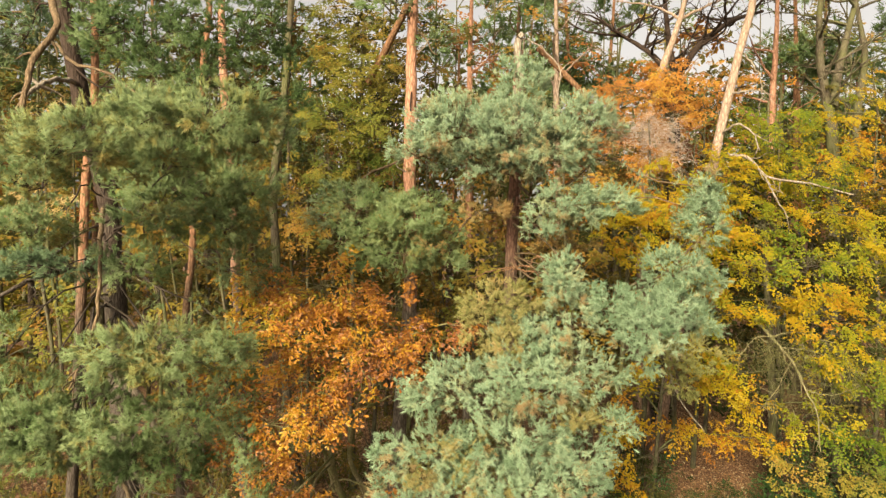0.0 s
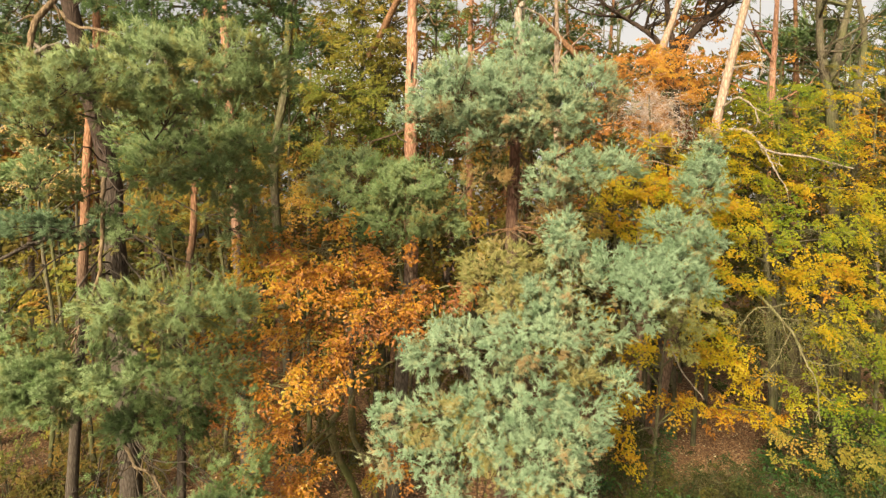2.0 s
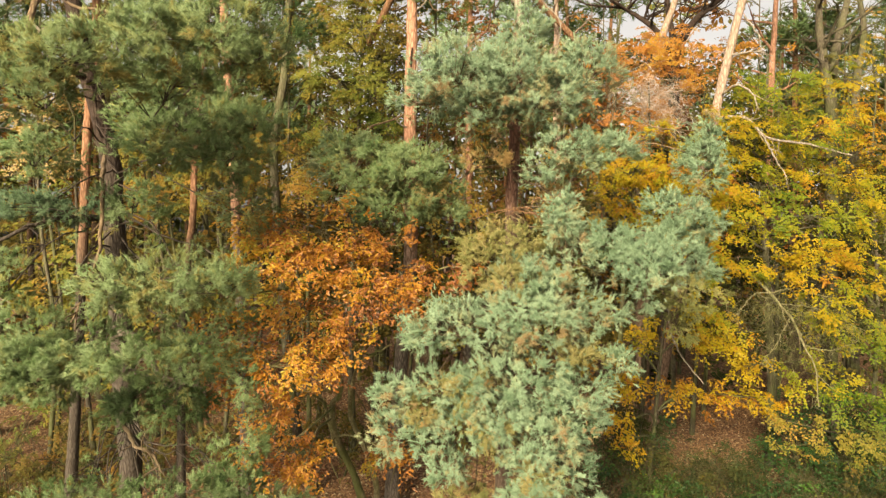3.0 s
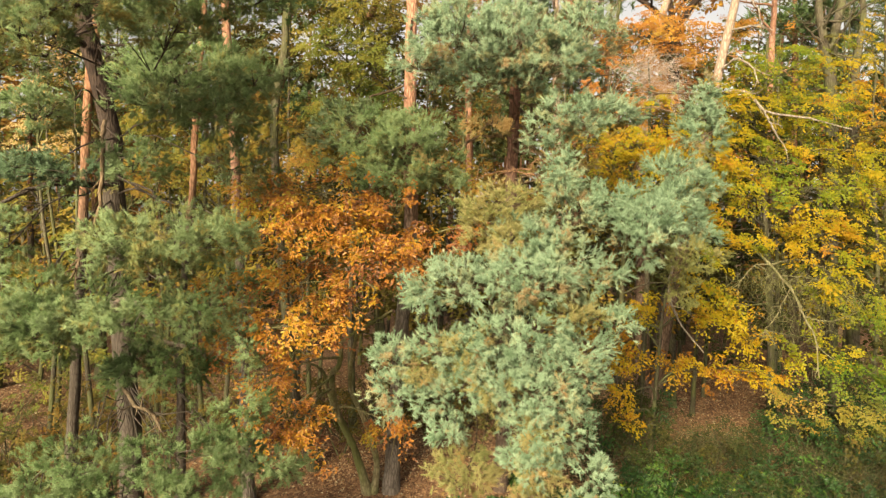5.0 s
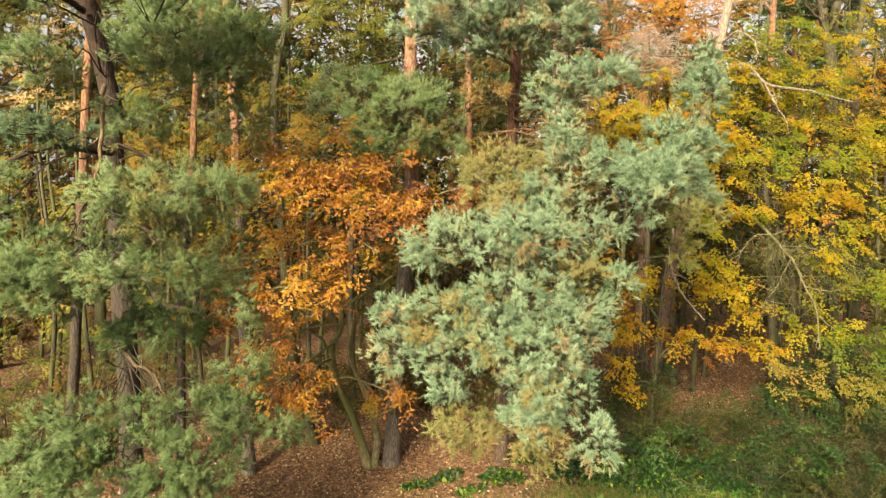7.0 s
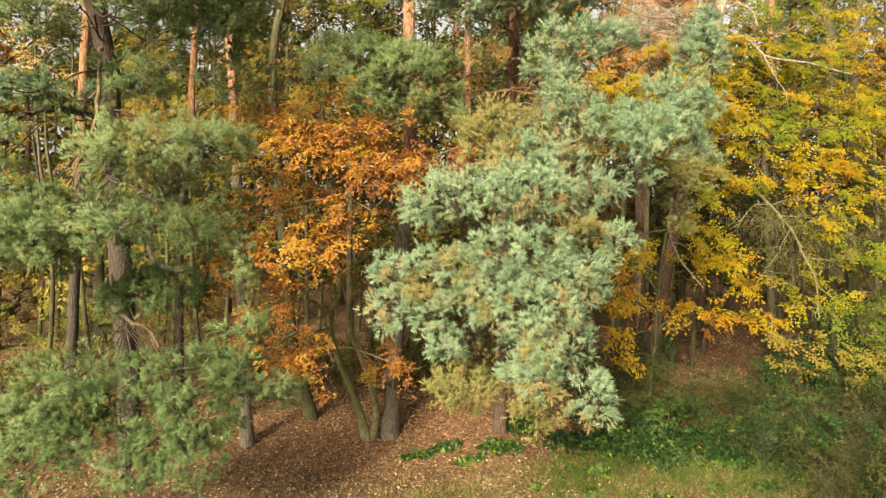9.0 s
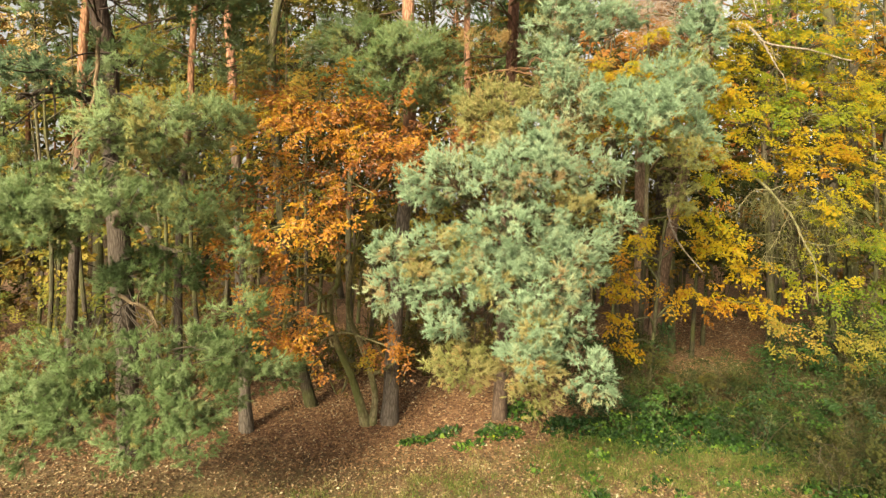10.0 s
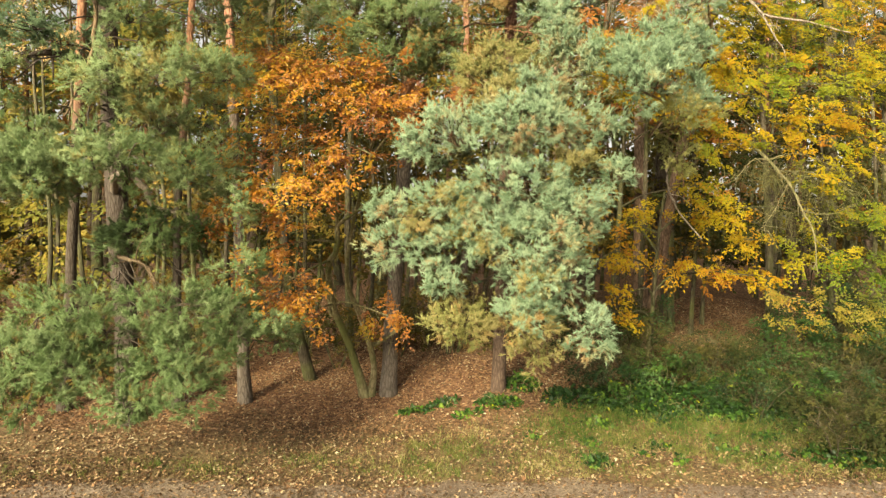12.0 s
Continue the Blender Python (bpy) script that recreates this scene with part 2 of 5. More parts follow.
def tube(path, r0, r1, sides=6, rough=0.0, flare=0.0, power=1.0):
    """A tapered tube along a path: vertices and quads, closed at its tip by narrowing."""
    path = np.asarray(path, float)
    n = len(path)
    t = np.gradient(path, axis=0)
    t /= np.linalg.norm(t, axis=1)[:, None] + 1e-9
    ref = np.where(np.abs(t[:, 2:3]) > 0.9, [[1.0, 0, 0]], [[0, 0, 1.0]])
    u = np.cross(ref, t)
    u /= np.linalg.norm(u, axis=1)[:, None] + 1e-9
    v = np.cross(t, u)
    s = np.linspace(0, 1, n)
    r = r0 + (r1 - r0) * s**power + flare * np.exp(-s * n / 1.6)
    a = np.linspace(0, 2 * np.pi, sides, endpoint=False)
    rr = r[:, None] * (1 + rough * RND.standard_normal((n, sides)))
    co = path[:, None] + rr[..., None] * (np.cos(a)[None, :, None] * u[:, None] + np.sin(a)[None, :, None] * v[:, None])
    k = np.arange(n - 1)[:, None] * sides
    j = np.arange(sides)[None]
    q = np.stack([k + j, k + (j + 1) % sides, k + sides + (j + 1) % sides, k + sides + j], -1).reshape(-1, 4)
    return co.reshape(-1, 3), q


def joined(pieces):
    """Several (verts, faces) as one."""
    vs, fs, at = [], [], 0
    for v, f in pieces:
        vs.append(v)
        fs.append(f + at)
        at += len(v)
    return np.concatenate(vs), np.concatenate(fs)


def wood(name, pieces, material, parent, label=""):
    v, f = joined(pieces)
    return tagged(link_mesh(name, v, f, material, parent, smooth=True, corners=4), label)


def frames_along(axes, spin):
    """Rotations whose z column is the axis, turned about it by spin."""
    z = axes / (np.linalg.norm(axes, axis=1)[:, None] + 1e-9)
    ref = np.where(np.abs(z[:, 2:3]) > 0.95, [[1.0, 0, 0]], [[0, 0, 1.0]])
    x = np.cross(ref, z)
    x /= np.linalg.norm(x, axis=1)[:, None] + 1e-9
    y = np.cross(z, x)
    c, s = np.cos(spin)[:, None], np.sin(spin)[:, None]
    return np.stack([c * x + s * y, c * y - s * x, z], -1)


def shoot_template(needles, length, needle, width):
    """A bottle-brush shoot along +z: thin needles that point forward, the last ones in a rounded tuft."""
    h = RND.uniform(0.0, 1, needles) ** 0.8 * length
    a = RND.uniform(0, 2 * np.pi, needles)
    lean = np.radians(RND.uniform(8, 82, needles))
    size = needle * RND.uniform(0.8, 1.1, needles)
    out = np.stack([np.cos(a) * np.sin(lean), np.sin(a) * np.sin(lean), np.cos(lean)], -1)
    side = np.stack([-np.sin(a), np.cos(a), np.zeros(needles)], -1)
    root = np.stack([np.zeros(needles), np.zeros(needles), h], -1)
    v = np.stack([root - side * width / 2, root + side * width / 2, root + out * size[:, None]], 1)
    return v.reshape(-1, 3)


SHOOTS = {
    "near": [shoot_template(27, 0.07, 0.074, 0.0082) for _ in range(6)],
    "mid": [shoot_template(20, 0.14, 0.14, 0.016) for _ in range(5)],
    "far": [shoot_template(10, 0.3, 0.3, 0.058) for _ in range(5)],
}


def shoots(places, axes, sizes, ages, detail, hubs, lean):
    """Vertices, triangles, ages and rounded normals of many shoots; hubs are the tufts' middles."""
    forms = SHOOTS[detail]
    turn = frames_along(axes, RND.uniform(0, 6.28, len(places)))
    pick = RND.integers(0, len(forms), len(places))
    vs, ag, nm = [], [], []
    for i, form in enumerate(forms):
        m = pick == i
        v = np.einsum("nij,kj->nki", turn[m], form) * sizes[m][:, None, None] + places[m][:, None]
        vs.append(v.reshape(-1, 3))
        ag.append(np.repeat(ages[m], len(form)))
        away = v - hubs[m][:, None]
        away = away / (np.linalg.norm(away, axis=2)[..., None] + 1e-9) + lean[m][:, None]
        nm.append((away / (np.linalg.norm(away, axis=2)[..., None] + 1e-9)).reshape(-1, 3))
    v, soft = np.concatenate(vs).reshape(-1, 3, 3), np.concatenate(nm).reshape(-1, 3, 3)
    face = np.cross(v[:, 1] - v[:, 0], v[:, 2] - v[:, 0])
    turned = face @ np.array([-0.15, -1.0, 0.35]) < 0
    v[turned] = v[turned][:, [1, 0, 2]]
    face[turned] *= -1
    soft += 0.9 * (face / (np.linalg.norm(face, axis=1)[:, None] + 1e-12))[:, None]
    soft /= np.linalg.norm(soft, axis=2)[..., None] + 1e-9
    v = v.reshape(-1, 3)
    return v, np.arange(len(v)).reshape(-1, 3), np.concatenate(ag) + np.repeat(RND.normal(0, 0.03, len(v) // 3), 3), soft.reshape(-1, 3)


def clump_shoots(centre, half, root, clusters, each, detail, age):
    """A bough's foliage: rounded tufts of shoots that fan out from their hubs, spread over an ellipsoid, more on its upper and outer side."""
    centre, half = np.asarray(centre, float), np.asarray(half, float)
    d = RND.standard_normal((clusters, 3))
    d[:, 2] = d[:, 2] * 0.9 + 0.25
    d /= np.linalg.norm(d, axis=1)[:, None]
    mids = centre + d * half * RND.uniform(0.3, 1.0, (clusters, 1)) ** 0.55
    big = {"near": 1.0, "mid": 1.4, "far": 2.6}[detail]
    away = mids - root
    away /= np.linalg.norm(away, axis=1)[:, None] + 1e-9
    out = d * 0.75 + away * 0.45 + np.array([0, -0.1, 0.4]) + RND.normal(0, 0.15, (clusters, 3))
    out /= np.linalg.norm(out, axis=1)[:, None] + 1e-9
    axes = out[:, None] + RND.standard_normal((clusters, each, 3)) * 0.5
    axes /= np.linalg.norm(axes, axis=2)[..., None] + 1e-9
    spread = np.exp(RND.normal(-0.05, 0.25, clusters))[:, None, None] * big
    off = axes * RND.uniform(0.0, 0.13, (clusters, each, 1)) * spread + RND.standard_normal((clusters, each, 3)) * 0.035 * spread
    places = (mids[:, None] + off).reshape(-1, 3)
    axes = axes.reshape(-1, 3)
    sizes = np.repeat(RND.uniform(0.75, 1.25, clusters), each) * RND.uniform(0.8, 1.2, clusters * each)
    ages = np.repeat(age + RND.normal(0, 0.12, clusters), each) + RND.normal(0, 0.05, clusters * each)
    low = np.repeat(np.clip(-(mids[:, 2] - centre[2]) / half[2], 0, 1), each)
    old = np.repeat(RND.random(clusters), each) < 0.06 + 0.36 * low
    ages = np.where(old, ages + RND.uniform(0.15, 0.5, len(ages)), ages)
    hubs = np.repeat(mids - 0.06 * big * out, each, axis=0)
    lean = np.repeat(0.4 * out, each, axis=0) + np.array([0, 0, 0.12])
    return mids, shoots(places, axes, sizes, ages, detail, hubs, lean)


def bough(parent, root, pad, needles, age=0.4, detail="near", density=1.0, thick=0.035, sag=0.25, bark_of=TWIG, name="bough"):
    """A limb from the trunk to a pad of needles, with twigs and the pad itself."""
    root, centre, half = np.asarray(root, float), np.asarray(pad[:3]), np.asarray(pad[3:])
    root = root + np.array([0, 0, RND.uniform(-0.5, 0.9)])
    area = half[0] * half[2] + half[0] * half[1] + half[1] * half[2]
    clusters = max(4, int(density * area * {"near": 52, "mid": 24, "far": 7}[detail]))
    mids, (v, f, ages, normals) = clump_shoots(centre, half, root, clusters, {"near": 10, "mid": 6, "far": 4}[detail], detail, age)
    gap = centre - root
    tip = centre + gap / (np.linalg.norm(gap) + 1e-6) * half.max() * 0.5
    sway = 0.05 * np.linalg.norm(gap)
    way = [root, root + gap * 0.22 + np.array([0, 0, 0.2 - sag]) + RND.normal(0, sway, 3), root + gap * 0.5 + np.array([0, 0, 0.3 - sag]) + RND.normal(0, sway, 3), root + gap * 0.75 + RND.normal(0, 0.7 * sway, 3), centre - np.array([0, 0, 0.35 * half[2]]), tip]
    main = smooth_path(way, 12)
    pieces = [tube(main, thick, 0.008, 6, 0.08)]
    for m in mids[:: {"near": 3, "mid": 5, "far": 8}[detail]]:
        k = main[min(11, 4 + int(np.argmin(np.linalg.norm(main[4:] - m, axis=1)) * 0.8))]
        mid = (k + m) / 2 + RND.normal(0, 0.05, 3) + np.array([0, 0, 0.06])
        pieces.append(tube(smooth_path([k, mid, m], 5), 0.010, 0.004, 3))
    if detail == "near":
        bare = max(2, int(np.linalg.norm(gap) * 2.5))
        spots = main[RND.integers(6, 12, bare)] + RND.normal(0, 0.1, (bare, 3))
        away = np.repeat((gap / (np.linalg.norm(gap) + 1e-6))[None], bare, axis=0) + RND.normal(0, 0.6, (bare, 3)) + np.array([0, -0.1, 0.25])
        spots, ways = np.repeat(spots, 6, axis=0) + RND.normal(0, 0.08, (bare * 6, 3)), np.repeat(away, 6, axis=0) + RND.normal(0, 0.45, (bare * 6, 3))
        v2, f2, a2, n2 = shoots(spots, ways, RND.uniform(0.8, 1.2, bare * 6), age + RND.normal(0, 0.12, bare * 6), detail, spots - 0.05 * ways, 0.4 * ways)
        v, f, ages, normals = np.concatenate([v, v2]), np.concatenate([f, f2 + len(v)]), np.concatenate([ages, a2]), np.concatenate([normals, n2])
    limb = wood("limb", pieces, bark_of, parent)
    tagged(link_mesh("needle_foliage", v, f, needles, limb, ages, normals=normals), kind="stuff")
    return limb


LEAF = np.array([(0, 0, 0), (0.27, 0.32, 0.05), (0.24, 0.72, 0.05), (0, 1, -0.06), (-0.24, 0.72, 0.05), (-0.27, 0.32, 0.05)])
LEAF_TRIS = np.array([(0, 1, 5), (1, 2, 5), (2, 4, 5), (2, 3, 4)])
SIMPLE_LEAF = np.array([(0, 0, 0), (0.3, 0.5, 0.06), (0, 1, -0.05), (-0.3, 0.5, 0.06)])
SIMPLE_TRIS = np.array([(0, 1, 2), (0, 2, 3)])
OAK_LEAF = np.array([(0, 0, 0), (0, 0.3, -0.03), (0, 0.62, -0.02), (0, 1, -0.12), (0.2, 0.22, 0.05), (0.13, 0.36, 0.03), (0.3, 0.52, 0.08), (0.17, 0.62, 0.03), (0.25, 0.8, 0.03),
                     (-0.2, 0.22, 0.05), (-0.13, 0.36, 0.03), (-0.3, 0.52, 0.08), (-0.17, 0.62, 0.03), (-0.25, 0.8, 0.03)])
OAK_TRIS = np.array([(0, 4, 1), (1, 4, 5), (1, 5, 2), (5, 6, 2), (6, 7, 2), (7, 8, 3), (2, 7, 3), (0, 1, 9), (1, 10, 9), (1, 2, 10), (10, 2, 11), (11, 2, 12), (12, 3, 13), (2, 3, 12)])
LEAF_FORMS = {"oval": (LEAF, LEAF_TRIS), "simple": (SIMPLE_LEAF, SIMPLE_TRIS), "oak": (OAK_LEAF, OAK_TRIS)}


def leaves(places, normals, sizes, ages, form="oval", along=None):
    """Many small folded leaves; each grows along its own direction in the plane of its normal."""
    n = len(places)
    outline, tris = LEAF_FORMS[form]
    turn = frames_along(normals, RND.uniform(0, 6.28, n))
    if along is not None:
        z = turn[:, :, 2]
        y = along - np.sum(along * z, axis=1)[:, None] * z
        y /= np.linalg.norm(y, axis=1)[:, None] + 1e-9
        turn = np.stack([np.cross(y, z), y, z], -1)
    v = np.einsum("nij,kj->nki", turn, outline) * sizes[:, None, None] + places[:, None]
    f = tris[None] + (np.arange(n) * len(outline))[:, None, None]
    return v.reshape(-1, 3), f.reshape(-1, 3), np.repeat(ages, len(outline))


def spray_leaves(pad, density, size, age, reach=0.42, form="oval", each=44, loose=0.32):
    """Leafy sprays gathered into tiers within an ellipsoid: each spray is a fan of twigs in one tilted plane with leaves set along them."""
    centre, half = np.asarray(pad[:3]), np.asarray(pad[3:])
    area = half[0] * half[2] + half[0] * half[1] + half[1] * half[2]
    count = max(3, int(density * area * 2.4))
    tiers = max(4, int(area * 10.0 * (0.31 / reach) ** 2))
    d = RND.standard_normal((tiers, 3))
    d /= np.linalg.norm(d, axis=1)[:, None]
    cores = d * half * RND.uniform(0.25, 1.0, (tiers, 1)) ** 0.6
    pick = RND.integers(0, tiers, count)
    mids = centre + cores[pick] + RND.standard_normal((count, 3)) * np.array([0.2, 0.17, 0.13]) * (reach / 0.31)
    heading = np.arctan2(cores[pick, 1] - 0.45 * half[1], cores[pick, 0]) + RND.normal(0, 0.7, count)
    tilt = (RND.normal(0, 0.3, (tiers, 2))[pick] + RND.normal(0, 0.25, (count, 2)) + np.array([0, 0.62]))[:, None]
    twigs = 5
    fan = np.linspace(-1.0, 1.0, twigs)[RND.integers(0, twigs, (count, each))]
    s = RND.random((count, each)) ** 0.75
    ang = heading[:, None] + fan * 0.95
    r = reach * s * (1.15 - 0.35 * np.abs(fan)) * RND.uniform(0.7, 1.2, (count, 1))
    side = RND.choice([-1.0, 1.0], (count, each)) * RND.uniform(0.35, 1.0, (count, each)) * (s < 0.95)
    off = np.stack([np.cos(ang) * r, np.sin(ang) * r, RND.normal(0, 0.018, (count, each))], -1)
    off[..., 2] += off[..., 0] * tilt[..., 0] + off[..., 1] * tilt[..., 1] - 0.45 * r**2
    places = (mids[:, None] + off).reshape(-1, 3)
    leaf_way = ang + side
    along = np.stack([np.cos(leaf_way), np.sin(leaf_way), np.full_like(ang, -0.3)], -1).reshape(-1, 3)
    face = np.concatenate([-tilt[:, 0], np.ones((count, 1))], 1) + np.array([-0.1, -0.45, 0])
    nrm = RND.standard_normal((count * each, 3)) * loose + np.repeat(face, each, axis=0)
    sizes = size * RND.uniform(0.65, 1.25, count * each)
    ages = np.repeat(age + RND.normal(0, 0.12 if form != "oak" else 0.18, tiers)[pick] + RND.normal(0, 0.07, count), each) + RND.normal(0, 0.06 if form != "oak" else 0.12, count * each)
    return mids, leaves(places, nrm, sizes, ages, form, along)


def leaf_bough(parent, root, pad, material, age=0.5, density=1.0, size=0.1, thick=0.03, bark_of=GREY_BARK, reach=0.42, form="oval", each=44, loose=0.32):
    """A limb with twigs that carries layered sprays of leaves."""
    root, centre, half = np.asarray(root, float), np.asarray(pad[:3]), np.asarray(pad[3:])
    mids, (v, f, ages) = spray_leaves(pad, density, size, age, reach, form, each, loose)
    gap = centre - root
    main = smooth_path([root, root + gap * 0.45 + RND.normal(0, 0.12, 3) + np.array([0, 0, 0.15]), centre, centre + gap * 0.12 + np.array([0, 0, -0.05])], 10)
    pieces = [tube(main, thick, 0.006, 5, 0.06)]
    for m in mids[:: 6 if form == "simple" else 2]:
        k = main[min(9, 3 + int(np.argmin(np.linalg.norm(main[3:] - m, axis=1)) * 0.8))]
        pieces.append(tube(smooth_path([k, (k + m) / 2 + RND.normal(0, 0.06, 3), m], 4), 0.009, 0.003, 3))
    limb = wood("limb", pieces, bark_of, parent)
    tagged(link_mesh("leaf_foliage", v, f, material, limb, ages), kind="stuff")
    return limb


def trunk(parent, points, r0, r1, material, sides=14, name="trunk", flare=0.06, count=34):
    path = smooth_path(points, count)
    path[1:-1] += RND.normal(0, r0 * 0.05, (count - 2, 3)) * np.array([1, 1, 0.2])
    wood(name, [tube(path, r0, r1, sides, 0.035, flare)], material, parent)
    return path


def on_path(path, z):
    """The point of a trunk at height z."""
    return path[int(np.argmin(np.abs(path[:, 2] - z)))]


def dead_branch(parent, points, r0, r1, material=DEAD_WOOD, forks=4, name="dead_branch", long=0.5, droop=0.3, steps=18, sides=7, split=False):
    """A bare crooked branch with a few side twigs."""
    path = smooth_path(points, steps)
    path[1:] += RND.normal(0, 0.012, (steps - 1, 3))
    pieces = [tube(path, r0, r1, sides, 0.07)]
    for i in RND.integers(4, steps - 1, forks):
        d = RND.standard_normal(3) * 0.7 + (path[i] - path[i - 3]) * 1.5 + np.array([0, 0, -droop])
        d = d / np.linalg.norm(d) * long * RND.uniform(0.5, 1.2)
        pieces.append(tube(smooth_path([path[i], path[i] + d * 0.5 + RND.normal(0, 0.06, 3), path[i] + d], steps // 3), max(r1, r0 * 0.4), 0.003, 4 if sides > 5 else 3, 0.05))
    if not split:
        return wood(name, pieces, material, parent)
    main = wood(name, pieces[:1], material, parent)
    for piece in pieces[1:]:
        wood("twig", [piece], material, main)
    return main


def twig_cloud(parent, pad, count, material, long=0.5, width=0.007, hang=0.3, name="fine_brush"):
    """A tangle of fine bare twigs, too thin to tell apart."""
    c, h = np.asarray(pad[:3]), np.asarray(pad[3:])
    at = c + RND.standard_normal((count, 3)) * h * 0.5
    way = 0.35 * (at - c) / h.max() + RND.standard_normal((count, 3)) * np.array([0.8, 0.8, 0.45]) + np.array([0, 0, -hang])
    way = way / (np.linalg.norm(way, axis=1)[:, None] + 1e-9) * long * RND.uniform(0.4, 1.2, (count, 1))
    side = np.cross(way, RND.standard_normal((count, 3)))
    side = side / (np.linalg.norm(side, axis=1)[:, None] + 1e-9) * width / 2
    bend = at + way * 0.55 + RND.normal(0, 0.06, (count, 3))
    v = np.stack([at - side, at + side, bend + side * 0.8, bend - side * 0.8, at + way + RND.normal(0, 0.05, (count, 3)) - np.array([0, 0, 0.08])], 1)
    k = (np.arange(count) * 5)[:, None, None]
    f = (np.array([(0, 1, 2), (0, 2, 3), (3, 2, 4)])[None] + k).reshape(-1, 3)
    ages = np.repeat(RND.random(count), 5)
    return tagged(link_mesh(name, v.reshape(-1, 3), f, material, parent, ages), kind="stuff")


# ---- ground and track ----
def ground_sheet():
    xs = np.concatenate([[-260, -120, -60, -36], np.arange(-24, 27, 0.35), [36, 60, 120, 260]])
    ys = np.concatenate([[-120, -50, -20, -6, 0, 5, 8], np.arange(9, 24, 0.3), np.arange(24, 60, 3), [80, 120, 200, 420]])
    gx, gy = np.meshgrid(xs, ys)
    v = np.stack([gx, gy, ground_z(gx, gy)], -1).reshape(-1, 3)
    n, m = len(ys), len(xs)
    k = (np.arange(n - 1)[:, None] * m + np.arange(m - 1)[None]).reshape(-1)
    q = np.stack([k, k + 1, k + m + 1, k + m], -1)
    return tagged(link_mesh("ground", v, q, SOIL, None, smooth=True, corners=4), "brown leaf-strewn forest floor rising from a grassy verge", "ground", kind="structure")


def track_sheet():
    xs = np.arange(-60, 60.2, 0.2)
    far = 10.38 + 0.12 * np.sin(xs * 0.9) + 0.09 * np.sin(xs * 2.7 + 1) + 0.06 * np.sin(xs * 6.1)
    rows = [np.stack([xs, np.full_like(xs, 5.6), np.full_like(xs, -0.585)], -1)]
    for k in (0.3, 0.6, 0.85, 1.0):
        y = 5.6 + (far - 5.6) * k
        rows.append(np.stack([xs, y, ground_z(xs, y) + 0.03 * (1 - k) + 0.008], -1))
    v = np.concatenate(rows)
    m = len(xs)
    k = (np.arange(4)[:, None] * m + np.arange(m - 1)[None]).reshape(-1)
    q = np.stack([k, k + 1, k + m + 1, k + m], -1)
    return tagged(link_mesh("road", v, q, GRAVEL, None, smooth=True, corners=4), "pale gravel forest track along the wood's edge", "track", kind="structure")


ground_sheet()
track_sheet()

# ---- the pine with a dark leaning trunk and long drooping boughs ----
pine = thing("pine_tree", "old pine, dark leaning trunk, long drooping grey-green boughs", "tree", "pines at the edge")
t1 = trunk(pine, [(-6.85, 13.0, -0.45), (-6.8, 12.9, 0.6), (-6.73, 12.41, 4.09), (-6.90, 12.27, 7.71), (-6.93, 12.20, 8.66), (-7.27, 12.00, 10.36), (-7.58, 11.80, 12.35), (-8.3, 11.7, 16.0), (-8.4, 11.8, 18.5)], 0.25, 0.12, DARK_BARK)
# Front boughs: their bright light is put into a paler needle tone.
for p in ((-4.31, 6.50, 8.69, 0.77, 0.38, 0.26), (-3.41, 6.50, 8.94, 0.81, 0.42, 0.29), (-2.55, 6.60, 9.03, 0.72, 0.42, 0.29), (-2.20, 6.90, 8.93, 0.32, 0.30, 0.25), (-3.33, 7.20, 8.67, 0.74, 0.35, 0.24), (-4.76, 6.60, 8.43, 0.48, 0.44, 0.33)):
    bough(pine, on_path(t1, p[2] + 0.7), p, NEEDLE_GREEN, 0.74, thick=0.022, density=1.3, bark_of=DARK_BARK)
# Boughs above 10 m take a darker needle tone than the rest.
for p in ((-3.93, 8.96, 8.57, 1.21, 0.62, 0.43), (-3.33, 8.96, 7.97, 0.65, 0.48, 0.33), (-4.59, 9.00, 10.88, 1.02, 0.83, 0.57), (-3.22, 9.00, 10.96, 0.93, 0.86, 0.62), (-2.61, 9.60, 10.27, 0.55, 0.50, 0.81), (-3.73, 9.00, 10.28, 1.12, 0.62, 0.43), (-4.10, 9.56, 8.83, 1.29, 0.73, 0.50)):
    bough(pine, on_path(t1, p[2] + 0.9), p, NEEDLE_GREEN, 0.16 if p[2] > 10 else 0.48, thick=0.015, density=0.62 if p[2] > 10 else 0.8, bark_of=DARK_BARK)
for p in ((-3.94, 8.50, 6.14, 1.18, 0.62, 0.43), (-4.87, 8.70, 5.97, 0.54, 0.50, 0.37), (-3.17, 8.60, 6.12, 0.44, 0.37, 0.25), (-6.25, 8.90, 4.81, 0.74, 0.68, 0.54), (-5.68, 9.00, 4.95, 0.28, 0.26, 0.24), (-3.91, 9.40, 5.03, 0.70, 0.37, 0.26), (-4.83, 10.20, 5.74, 0.84, 0.56, 0.39)):
    bough(pine, on_path(t1, p[2] + 0.8), p, NEEDLE_GREEN, 0.72, thick=0.022, bark_of=DARK_BARK)
